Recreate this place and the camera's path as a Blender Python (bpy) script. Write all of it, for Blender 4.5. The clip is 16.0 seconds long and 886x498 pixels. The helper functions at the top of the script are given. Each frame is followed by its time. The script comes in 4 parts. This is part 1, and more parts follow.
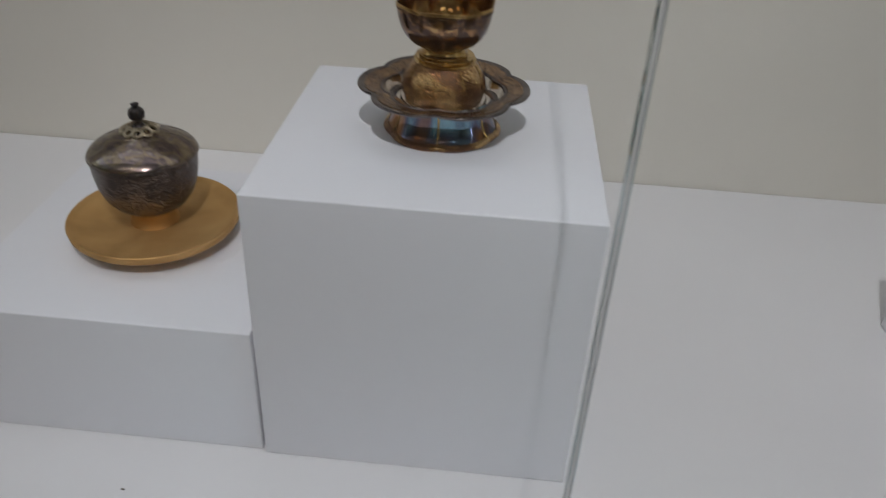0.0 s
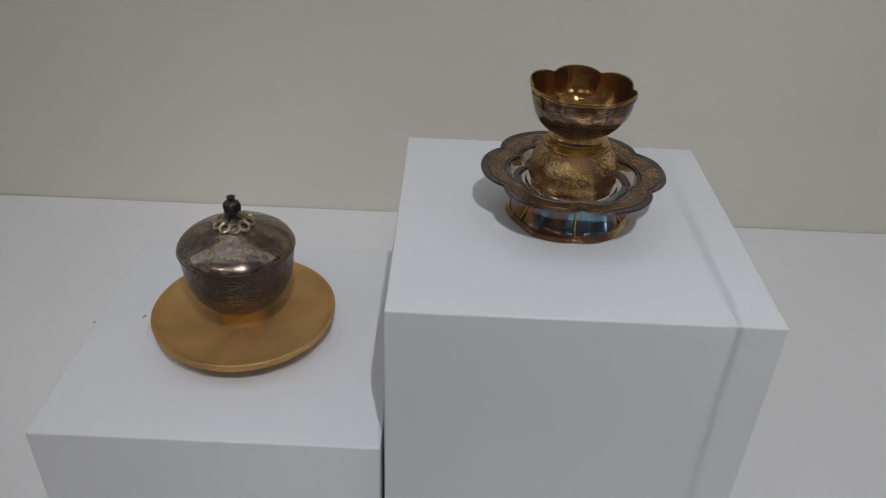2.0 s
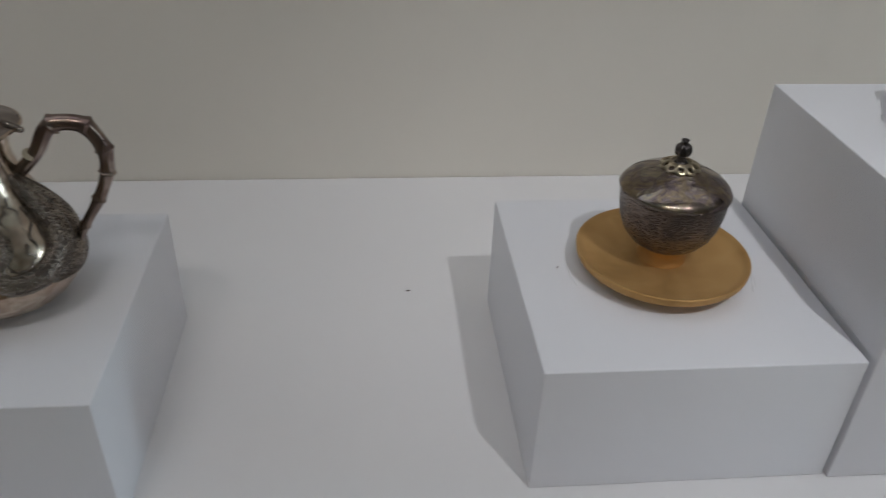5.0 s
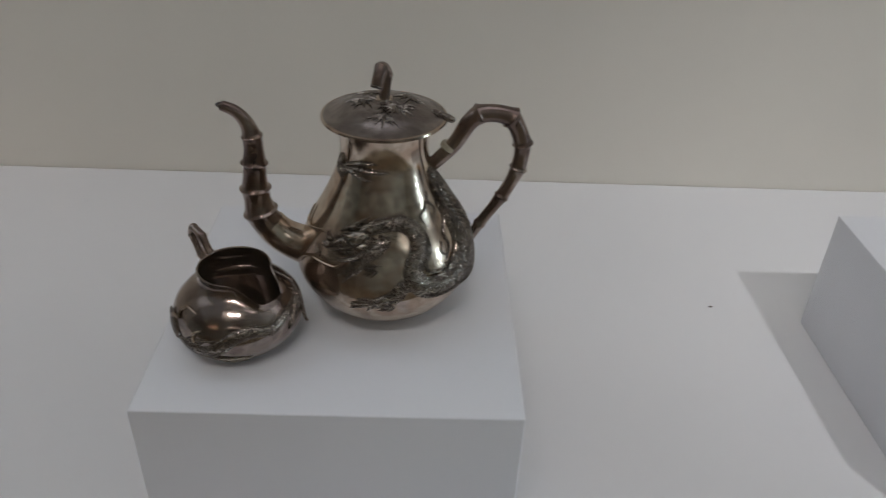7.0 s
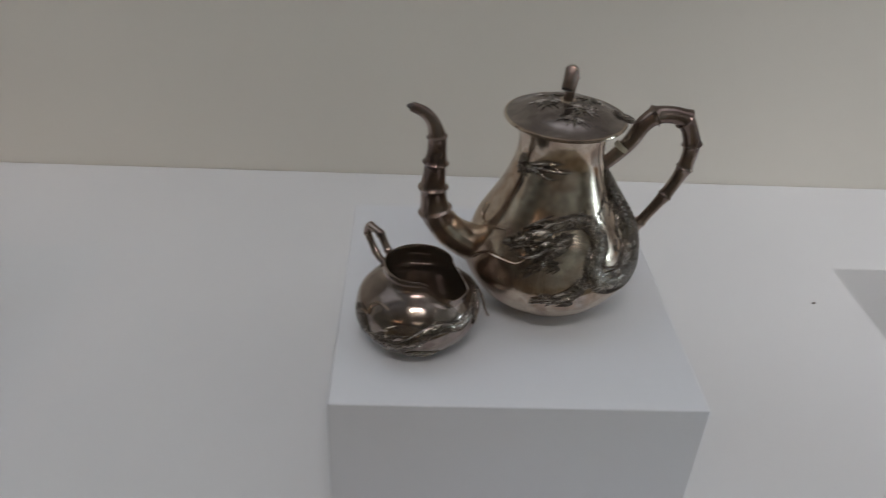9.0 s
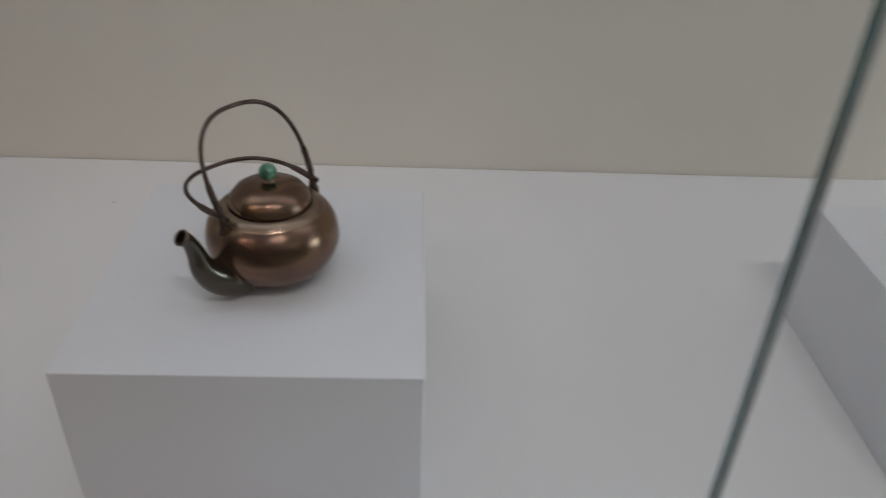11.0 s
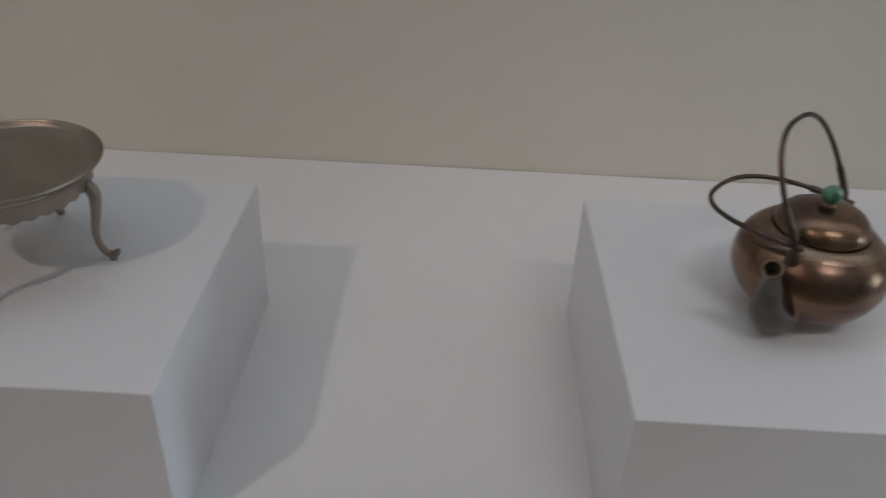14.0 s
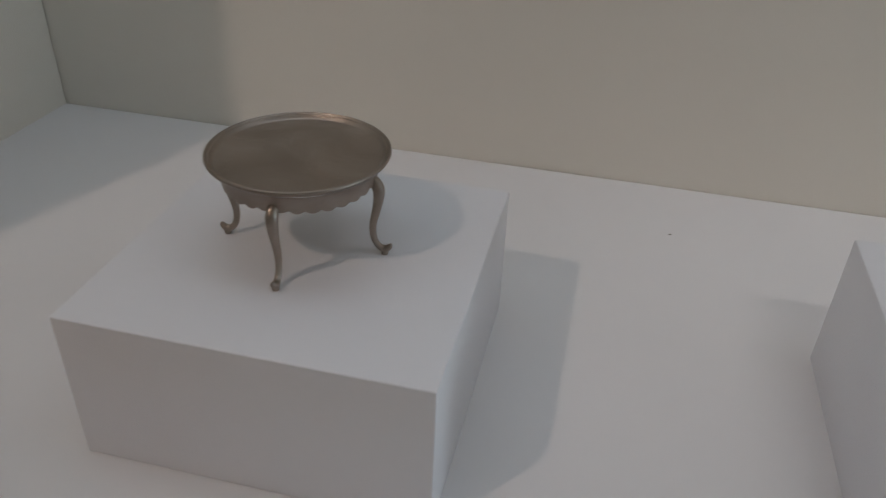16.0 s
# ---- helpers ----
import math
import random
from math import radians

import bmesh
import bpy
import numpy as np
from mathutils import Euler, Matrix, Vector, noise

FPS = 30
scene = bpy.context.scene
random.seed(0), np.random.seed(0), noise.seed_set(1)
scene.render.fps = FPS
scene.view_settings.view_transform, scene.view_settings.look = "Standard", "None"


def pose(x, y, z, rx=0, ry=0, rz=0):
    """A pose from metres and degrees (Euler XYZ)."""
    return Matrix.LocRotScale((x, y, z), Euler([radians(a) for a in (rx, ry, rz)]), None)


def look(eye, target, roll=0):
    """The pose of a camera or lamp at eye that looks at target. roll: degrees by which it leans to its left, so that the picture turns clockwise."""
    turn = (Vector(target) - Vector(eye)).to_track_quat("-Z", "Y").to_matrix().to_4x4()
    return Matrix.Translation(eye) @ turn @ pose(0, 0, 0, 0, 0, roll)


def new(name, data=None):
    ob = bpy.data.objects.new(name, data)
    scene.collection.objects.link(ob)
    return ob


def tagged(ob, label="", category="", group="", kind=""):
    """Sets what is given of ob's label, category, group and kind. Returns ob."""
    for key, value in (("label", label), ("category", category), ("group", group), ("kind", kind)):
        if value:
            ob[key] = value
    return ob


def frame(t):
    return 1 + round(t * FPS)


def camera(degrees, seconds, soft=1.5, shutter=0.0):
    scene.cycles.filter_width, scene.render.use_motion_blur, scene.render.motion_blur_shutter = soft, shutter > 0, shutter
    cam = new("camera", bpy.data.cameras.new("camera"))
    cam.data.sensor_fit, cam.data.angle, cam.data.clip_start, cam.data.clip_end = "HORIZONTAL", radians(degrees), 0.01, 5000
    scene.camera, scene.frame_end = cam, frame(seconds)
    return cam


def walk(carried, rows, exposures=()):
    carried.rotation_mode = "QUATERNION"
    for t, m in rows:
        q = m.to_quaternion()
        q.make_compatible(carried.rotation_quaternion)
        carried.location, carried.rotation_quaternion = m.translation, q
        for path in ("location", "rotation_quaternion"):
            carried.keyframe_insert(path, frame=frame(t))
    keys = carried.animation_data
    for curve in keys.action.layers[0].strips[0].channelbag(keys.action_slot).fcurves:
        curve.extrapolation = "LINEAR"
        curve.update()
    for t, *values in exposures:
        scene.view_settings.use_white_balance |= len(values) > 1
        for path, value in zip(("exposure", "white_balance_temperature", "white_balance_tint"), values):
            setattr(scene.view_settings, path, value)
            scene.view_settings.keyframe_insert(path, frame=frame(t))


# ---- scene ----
cam = camera(59.0, 16.0, 0.35, 0.4)
PATH = [
    (0, (0.204, -1.188, 1.416), (0.095, 0.481, 0.319), 2.9),
    (0.5, (0.142, -1.185, 1.459), (0.026, 0.481, 0.36), 2.8),
    (1, (0.101, -1.168, 1.465), (0.008, 0.501, 0.367), 2.8),
    (1.5, (0.076, -1.138, 1.457), (0.028, 0.533, 0.359), 2.8),
    (2, (0.041, -1.111, 1.455), (0.043, 0.564, 0.363), 2.6),
    (2.5, (0.005, -1.07, 1.438), (0.061, 0.607, 0.349), 2.3),
    (3, (-0.047, -1.048, 1.413), (0.071, 0.619, 0.315), 2.4),
    (3.5, (-0.117, -1.05, 1.403), (0.027, 0.614, 0.303), 2.3),
    (4, (-0.211, -1.065, 1.403), (-0.038, 0.593, 0.299), 2.35),
    (4.5, (-0.334, -1.11, 1.411), (-0.148, 0.548, 0.308), 2.3),
    (5, (-0.452, -1.153, 1.413), (-0.274, 0.513, 0.319), 2.2),
    (5.2, (-0.481, -1.155, 1.411), (-0.33, 0.516, 0.324), 1.7),
    (7.5, (-0.813, -1.079, 1.369), (-0.772, 0.6, 0.283), 2.6),
    (8, (-0.831, -1.076, 1.368), (-0.793, 0.603, 0.282), 2.5),
    (8.2, (-0.832, -1.071, 1.361), (-0.788, 0.609, 0.277), 2.6),
    (10.4, (-1.272, -1.185, 1.41), (-1.15, 0.488, 0.321), 3.4),
    (10.5, (-1.299, -1.185, 1.409), (-1.185, 0.4883, 0.3203), 3.48),
    (11, (-1.446, -1.137, 1.38), (-1.363, 0.5397, 0.2936), 2.82),
    (11.5, (-1.533, -1.116, 1.377), (-1.437, 0.5645, 0.2968), 3.3),
    (12, (-1.585, -1.119, 1.378), (-1.532, 0.5557, 0.2861), 2.41),
    (12.5, (-1.654, -1.107, 1.361), (-1.587, 0.5713, 0.2749), 2.71),
    (13, (-1.705, -1.098, 1.357), (-1.638, 0.5816, 0.2742), 2.48),
    (13.5, (-1.777, -1.09, 1.356), (-1.728, 0.5925, 0.2755), 2.37),
    (14, (-1.865, -1.062, 1.338), (-1.887, 0.6175, 0.2525), 2.69),
    (14.5, (-1.922, -1.038, 1.319), (-2.053, 0.6358, 0.2317), 2.65),
    (15, (-1.955, -1.024, 1.34), (-2.203, 0.6169, 0.2241), 2.39),
    (15.5, (-1.963, -1.026, 1.327), (-2.272, 0.6159, 0.2276), 2.43),
    (16, (-1.98, -1.069, 1.339), (-2.34, 0.5694, 0.2494), 2.37),
]
walk(cam, [(t, look(eye, target, roll)) for t, eye, target, roll in PATH],
     [(0, -0.17), (1.5, -0.19), (3.5, -0.24), (4.5, -0.22), (5.2, -0.19), (7.5, 0.0), (10.5, 0.05), (12.5, 0.02), (14, -0.06), (16, 0.02)])

# ---- world and lamps ----
world = bpy.data.worlds.new("gallery_dark")
world.use_nodes = True
world.node_tree.nodes["Background"].inputs[0].default_value = (0.02, 0.02, 0.022, 1)
scene.world = world
scene.view_settings.exposure = 0.0

DECK = 0.80          # height of the case's floor
GLASS_Y = -0.875     # front glass
END_L, END_R = -2.879, 1.82
CASE_TOP = 2.40

# ceiling spots on a track in front of the case: place, aim, watts, colour, beam, lens radius
SPOTS = [
    ((0.265, -1.73, 2.90), (0.34, -0.42, 0.98), 84, (0.985, 0.975, 1.0), 52, 0.013),
    ((-1.36, -2.04, 3.35), (-1.08, -0.40, 0.95), 18, (1.0, 0.935, 0.91), 46, 0.035),
    ((-0.98, -2.04, 3.35), (-0.98, -0.40, 0.95), 21, (1.0, 0.935, 0.91), 46, 0.035),
    ((-0.60, -2.04, 3.35), (-0.88, -0.40, 0.95), 21, (1.0, 0.95, 0.94), 46, 0.035),
    ((-3.38, -2.28, 3.30), (-2.42, -0.44, 0.95), 62, (1.0, 0.77, 0.66), 39, 0.035),
]
for place, aim, watts, tone, beam, size in SPOTS:
    data = bpy.data.lights.new("spot_lamp", "SPOT")
    data.energy, data.color, data.shadow_soft_size = watts, tone, size
    data.spot_size, data.spot_blend = radians(beam), 1.0
    new("spot_lamp", data).matrix_world = look(place, aim)


# cool side light through an unseen tall window, added in the gallery's east wall
WINDOW = (-2.0, -1.0, 0.6, 2.6)      # y and z limits of the opening
EAST = 6.0
data = bpy.data.lights.new("added_side_light", "AREA")
data.shape, data.size, data.size_y = "RECTANGLE", WINDOW[1] - WINDOW[0] - 0.1, WINDOW[3] - WINDOW[2] - 0.1
data.energy, data.color = 125, (0.71, 0.885, 1.0)
new("added_side_light", data).matrix_world = look((EAST + 0.09, sum(WINDOW[:2]) / 2, sum(WINDOW[2:]) / 2), (0, sum(WINDOW[:2]) / 2, sum(WINDOW[2:]) / 2))


# ---- materials ----
def node_material(name):
    m = bpy.data.materials.new(name)
    m.use_nodes = True
    nt = m.node_tree
    return m, nt, nt.nodes["Principled BSDF"]


def noise_node(nt, scale, detail=4.0, stretch=None, distortion=0.0):
    co = nt.nodes.new("ShaderNodeTexCoord")
    n = nt.nodes.new("ShaderNodeTexNoise")
    n.inputs["Scale"].default_value = scale
    n.inputs["Detail"].default_value = detail
    n.inputs["Distortion"].default_value = distortion
    if stretch:
        mp = nt.nodes.new("ShaderNodeMapping")
        mp.inputs["Scale"].default_value = stretch
        nt.links.new(co.outputs["Object"], mp.inputs["Vector"])
        nt.links.new(mp.outputs["Vector"], n.inputs["Vector"])
    else:
        nt.links.new(co.outputs["Object"], n.inputs["Vector"])
    return n


def ramp_node(nt, source, stops):
    r = nt.nodes.new("ShaderNodeValToRGB")
    el = r.color_ramp.elements
    while len(el) < len(stops):
        el.new(0.5)
    for e, (p, c) in zip(el, stops):
        e.position, e.color = p, (*c, 1)
    nt.links.new(source, r.inputs["Fac"])
    return r


def mix_node(nt, fac, a, b, blend="MIX"):
    x = nt.nodes.new("ShaderNodeMix")
    x.data_type, x.blend_type = "RGBA", blend
    if isinstance(fac, float):
        x.inputs[0].default_value = fac
    else:
        nt.links.new(fac, x.inputs[0])
    nt.links.new(a, x.inputs[6])
    nt.links.new(b, x.inputs[7])
    return x.outputs[2]


def bump_node(nt, b, height, strength, distance=0.001):
    n = nt.nodes.new("ShaderNodeBump")
    n.inputs["Strength"].default_value, n.inputs["Distance"].default_value = strength, distance
    nt.links.new(height, n.inputs["Height"])
    nt.links.new(n.outputs["Normal"], b.inputs["Normal"])


def painted(name, colour, rough=0.5, grime=0.05):
    """Roller-applied emulsion: faint cloudiness, orange-peel relief."""
    m, nt, b = node_material(name)
    big = noise_node(nt, 2.3, 3)
    fine = noise_node(nt, 420, 2)
    lo = tuple(c * (1 - grime) for c in colour)
    cloud = ramp_node(nt, big.outputs["Fac"], [(0.3, lo), (0.65, colour)])
    nt.links.new(cloud.outputs["Color"], b.inputs["Base Color"])
    rr = nt.nodes.new("ShaderNodeMapRange")
    rr.inputs["To Min"].default_value, rr.inputs["To Max"].default_value = rough - 0.06, rough + 0.08
    nt.links.new(big.outputs["Fac"], rr.inputs["Value"])
    nt.links.new(rr.outputs["Result"], b.inputs["Roughness"])
    bump_node(nt, b, fine.outputs["Fac"], 0.12, 0.0006)
    return m


def metal(name, stops, scale=28.0, rough=(0.16, 0.36), relief=0.1, relief_scale=160.0, streak=None, fine_mix=0.35, distortion=0.6):
    """Metal with patina: colour by a coarse and a fine noise, roughness following the patina."""
    m, nt, b = node_material(name)
    b.inputs["Metallic"].default_value = 1.0
    coarse = noise_node(nt, scale, 5, streak, distortion)
    fine = noise_node(nt, relief_scale, 4, streak)
    base = ramp_node(nt, coarse.outputs["Fac"], stops)
    speck = ramp_node(nt, fine.outputs["Fac"], [(0.35, (0.25, 0.22, 0.2)), (0.6, (1, 1, 1))])
    col = mix_node(nt, fine_mix, base.outputs["Color"], speck.outputs["Color"], "MULTIPLY")
    nt.links.new(col, b.inputs["Base Color"])
    rr = nt.nodes.new("ShaderNodeMapRange")
    rr.inputs["From Min"].default_value, rr.inputs["From Max"].default_value = 0.3, 0.7
    rr.inputs["To Min"].default_value, rr.inputs["To Max"].default_value = rough[1], rough[0]
    nt.links.new(coarse.outputs["Fac"], rr.inputs["Value"])
    nt.links.new(rr.outputs["Result"], b.inputs["Roughness"])
    bump_node(nt, b, fine.outputs["Fac"], relief, 0.0008)
    return m


def chased(name, dark, bright, grain, cover=0.5, rough=(0.14, 0.4), relief=0.9, streak=None, cloud=26.0, pale=None, sway=0.45):
    """Worked metal: bright worn tops and dark hollows of a fine chased pattern, with cloudy tarnish over it."""
    m, nt, b = node_material(name)
    b.inputs["Metallic"].default_value = 1.0
    fine = noise_node(nt, grain, 3, streak, 0.8)
    coarse = noise_node(nt, cloud, 4, None, 0.8)
    shift = nt.nodes.new("ShaderNodeMath")
    shift.operation = "MULTIPLY_ADD"
    shift.inputs[1].default_value, shift.inputs[2].default_value = sway, -sway / 2
    nt.links.new(coarse.outputs["Fac"], shift.inputs[0])
    total = nt.nodes.new("ShaderNodeMath")
    nt.links.new(fine.outputs["Fac"], total.inputs[0])
    nt.links.new(shift.outputs["Value"], total.inputs[1])
    mid = tuple((d + w) * 0.4 for d, w in zip(dark, bright))
    stops = [(cover - 0.07, dark), (cover, mid), (cover + 0.09, bright)]
    if pale:
        stops.append((cover + 0.22, pale))
    base = ramp_node(nt, total.outputs["Value"], stops)
    nt.links.new(base.outputs["Color"], b.inputs["Base Color"])
    rr = nt.nodes.new("ShaderNodeMapRange")
    rr.inputs["From Min"].default_value, rr.inputs["From Max"].default_value = cover - 0.1, cover + 0.12
    rr.inputs["To Min"].default_value, rr.inputs["To Max"].default_value = rough[1], rough[0]
    nt.links.new(total.outputs["Value"], rr.inputs["Value"])
    nt.links.new(rr.outputs["Result"], b.inputs["Roughness"])
    bump_node(nt, b, fine.outputs["Fac"], relief, 0.0010)
    return m


WALL = painted("cream_wall_paint", (0.748, 0.715, 0.65), 0.6)
DECK_PAINT = painted("white_deck_paint", (0.795, 0.785, 0.80), 0.45)
PLINTH = painted("white_plinth_paint", (0.785, 0.79, 0.835), 0.38, 0.04)
GALLERY = painted("pale_gallery_paint", (0.60, 0.585, 0.56), 0.6)
GALLERY_CEILING = painted("pale_ceiling_paint", (0.45, 0.44, 0.42), 0.7)
GALLERY_FLOOR = painted("gallery_floor_board", (0.50, 0.37, 0.24), 0.4, 0.3)
BASE_PAINT = painted("grey_case_base", (0.30, 0.30, 0.31), 0.5)
SCUFF = painted("grey_scuff", (0.64, 0.64, 0.645), 0.6)
SPECK = painted("dark_scuff", (0.10, 0.08, 0.07), 0.7)
BLACK = painted("black_lamp_enamel", (0.03, 0.03, 0.03), 0.4)

SILVER = metal("tarnished_silver", [(0.30, (0.22, 0.155, 0.125)), (0.42, (0.46, 0.345, 0.27)), (0.52, (0.68, 0.58, 0.48)), (0.60, (0.52, 0.39, 0.30)), (0.72, (0.62, 0.56, 0.51))], 15, (0.08, 0.24), 0.14, 150, None, 0.34, 0.8)
JUG_SILVER = metal("brown_jug_silver", [(0.30, (0.13, 0.10, 0.09)), (0.43, (0.27, 0.215, 0.19)), (0.52, (0.40, 0.335, 0.30)), (0.60, (0.24, 0.18, 0.16)), (0.72, (0.34, 0.32, 0.32))], 18, (0.07, 0.19), 0.12, 220, None, 0.28, 0.6)
SILVER_DARK = chased("oxidised_silver_relief", (0.075, 0.06, 0.054), (0.25, 0.21, 0.18), 430, 0.46, (0.2, 0.38), 0.4, None, 60, (0.42, 0.38, 0.33))
BAMBOO_SILVER = metal("brown_silver_bamboo", [(0.3, (0.125, 0.086, 0.078)), (0.5, (0.25, 0.185, 0.16)), (0.7, (0.43, 0.355, 0.31))], 45, (0.13, 0.28), 0.12, 240)
LID_SILVER = metal("engraved_purple_brown_silver", [(0.28, (0.10, 0.082, 0.09)), (0.40, (0.20, 0.155, 0.15)), (0.48, (0.34, 0.265, 0.17)), (0.55, (0.22, 0.175, 0.185)), (0.64, (0.42, 0.36, 0.26)), (0.75, (0.17, 0.17, 0.20))], 44, (0.07, 0.2), 0.55, 200, None, 0.45, 0.8)
BOWL_SILVER = chased("hatched_dark_silver", (0.065, 0.055, 0.056), (0.19, 0.15, 0.135), 260, 0.49, (0.16, 0.36), 0.8, (1, 1, 4.0), 34, (0.40, 0.345, 0.31))
FLOWER_SILVER = metal("pale_gilt_fretwork", [(0.3, (0.34, 0.28, 0.19)), (0.7, (0.62, 0.54, 0.40))], 60, (0.25, 0.4))
# blackened silver of the finial; in the spout mouths it paints the shade
FINIAL_DARK = metal("blackened_silver_and_mouth_shade", [(0.3, (0.03, 0.028, 0.03)), (0.7, (0.14, 0.12, 0.12))], 60, (0.2, 0.35))
GOLD_MATTE = metal("matte_gilt", [(0.30, (0.48, 0.285, 0.105)), (0.45, (0.57, 0.345, 0.13)), (0.58, (0.62, 0.38, 0.15)), (0.75, (0.66, 0.42, 0.175))], 22, (0.6, 0.72), 0.08, 380, None, 0.10)
GOLD_MATTE.node_tree.nodes["Principled BSDF"].inputs["Metallic"].default_value = 0.75
GILT_CUP = chased("tarnished_gilt_cup", (0.10, 0.066, 0.058), (0.36, 0.20, 0.10), 150, 0.56, (0.05, 0.16), 0.2, (1, 1, 1.3), 40, (0.66, 0.46, 0.21), 0.7)
GILT_BRIGHT = metal("worn_bright_gilt", [(0.3, (0.30, 0.16, 0.06)), (0.6, (0.66, 0.44, 0.16)), (0.8, (0.80, 0.60, 0.28))], 40, (0.12, 0.26), 0.1, 260)
GILT_INSIDE = metal("brown_gilt_inside", [(0.3, (0.20, 0.075, 0.03)), (0.46, (0.40, 0.18, 0.06)), (0.58, (0.58, 0.34, 0.12)), (0.72, (0.48, 0.22, 0.075)), (0.82, (0.74, 0.50, 0.20))], 36, (0.08, 0.2), 0.3, 200)
GILT_GRAIN = chased("ring_punched_gilt", (0.15, 0.07, 0.045), (0.55, 0.30, 0.115), 640, 0.48, (0.08, 0.26), 1.0, None, 36, (0.95, 0.68, 0.33), 1.0)
BORDER_GILT = chased("engraved_reddish_gilt", (0.11, 0.075, 0.065), (0.38, 0.22, 0.125), 480, 0.45, (0.16, 0.36), 0.7, None, 45, (0.68, 0.48, 0.26))
DISH_EDGE = metal("black_tarnished_dish", [(0.3, (0.085, 0.076, 0.086)), (0.6, (0.20, 0.17, 0.17)), (0.8, (0.36, 0.28, 0.21))], 40, (0.16, 0.3), 0.15, 260)
DISH_WELL = metal("clean_silver_well", [(0.3, (0.62, 0.48, 0.38)), (0.45, (0.86, 0.80, 0.74)), (0.7, (0.93, 0.90, 0.86))], 22, (0.06, 0.16), 0.05)
BLUE_FOOT = metal("heat_blued_gilt_foot", [(0.25, (0.07, 0.04, 0.065)), (0.42, (0.36, 0.17, 0.065)), (0.54, (0.10, 0.12, 0.20)), (0.64, (0.26, 0.46, 0.54)), (0.8, (0.52, 0.32, 0.12))], 24, (0.08, 0.2), 0.05, 260, (1, 1, 0.3))
BRONZE = metal("brown_patinated_kettle", [(0.30, (0.11, 0.068, 0.066)), (0.45, (0.18, 0.108, 0.082)), (0.56, (0.27, 0.165, 0.105)), (0.68, (0.16, 0.108, 0.104)), (0.80, (0.26, 0.185, 0.135))], 15, (0.15, 0.28), 0.3, 260, (1, 1, 3.0), 0.2, 0.4)
BRONZE_DARK = metal("dark_kettle_handle", [(0.3, (0.06, 0.042, 0.038)), (0.7, (0.19, 0.13, 0.115))], 50, (0.26, 0.42))
# pale bronze of lip, seam and knob seat; on the collar also painted sheen
BRONZE_PALE = metal("pale_worn_bronze_and_sheen", [(0.3, (0.19, 0.125, 0.092)), (0.7, (0.35, 0.255, 0.185))], 34, (0.26, 0.4), 0.2, 260, (1, 1, 3.0), 0.2)
SPOUT_GREEN = metal("greenish_dark_spout", [(0.3, (0.06, 0.054, 0.05)), (0.5, (0.125, 0.105, 0.085)), (0.66, (0.085, 0.088, 0.078)), (0.80, (0.24, 0.165, 0.11))], 22, (0.18, 0.32))
TRAY_LID = metal("dull_lid_silver", [(0.3, (0.15, 0.125, 0.118)), (0.5, (0.25, 0.21, 0.195)), (0.7, (0.38, 0.34, 0.32))], 34, (0.15, 0.28), 0.15, 260, None, 0.3)
PEWTER = metal("brushed_pewter", [(0.3, (0.30, 0.25, 0.215)), (0.55, (0.36, 0.305, 0.265)), (0.75, (0.43, 0.37, 0.325))], 14, (0.38, 0.5), 0.15, 300, None, 0.15)
TRACK = metal("grey_track_metal", [(0.3, (0.3, 0.3, 0.3)), (0.7, (0.4, 0.4, 0.4))], 10)

IVORY, nt, b = node_material("ivory_ring")
b.inputs["Base Color"].default_value, b.inputs["Roughness"].default_value = (0.52, 0.47, 0.36, 1), 0.4

JADE, nt, b = node_material("mottled_green_jade")
vein = noise_node(nt, 110, 5, None, 1.5)
tone = ramp_node(nt, vein.outputs["Fac"], [(0.35, (0.03, 0.10, 0.07)), (0.55, (0.09, 0.25, 0.17)), (0.72, (0.25, 0.42, 0.31))])
nt.links.new(tone.outputs["Color"], b.inputs["Base Color"])
b.inputs["Roughness"].default_value = 0.25

PANE, nt, b = node_material("clear_case_glass")
clear, gloss = nt.nodes.new("ShaderNodeBsdfTransparent"), nt.nodes.new("ShaderNodeBsdfGlossy")
clear.inputs["Color"].default_value = (0.975, 0.985, 0.98, 1)
gloss.inputs["Roughness"].default_value = 0.0
sheen, blend = nt.nodes.new("ShaderNodeLayerWeight"), nt.nodes.new("ShaderNodeMixShader")
steep, share = nt.nodes.new("ShaderNodeMath"), nt.nodes.new("ShaderNodeMapRange")
sheen.inputs["Blend"].default_value = 0.5
steep.operation = "POWER"
steep.inputs[1].default_value = 5.0
share.inputs["To Min"].default_value, share.inputs["To Max"].default_value = 0.035, 1.0
nt.links.new(sheen.outputs["Facing"], steep.inputs[0])
nt.links.new(steep.outputs["Value"], share.inputs["Value"])
nt.links.new(share.outputs["Result"], blend.inputs["Fac"])
nt.links.new(clear.outputs["BSDF"], blend.inputs[1])
nt.links.new(gloss.outputs["BSDF"], blend.inputs[2])
nt.links.new(blend.outputs["Shader"], nt.nodes["Material Output"].inputs["Surface"])

def see_through(nt, b, amount):
    """Lets part of the light straight through a thin cloudy layer."""
    clear, blend = nt.nodes.new("ShaderNodeBsdfTransparent"), nt.nodes.new("ShaderNodeMixShader")
    blend.inputs["Fac"].default_value = amount
    nt.links.new(b.outputs["BSDF"], blend.inputs[1])
    nt.links.new(clear.outputs["BSDF"], blend.inputs[2])
    nt.links.new(blend.outputs["Shader"], nt.nodes["Material Output"].inputs["Surface"])


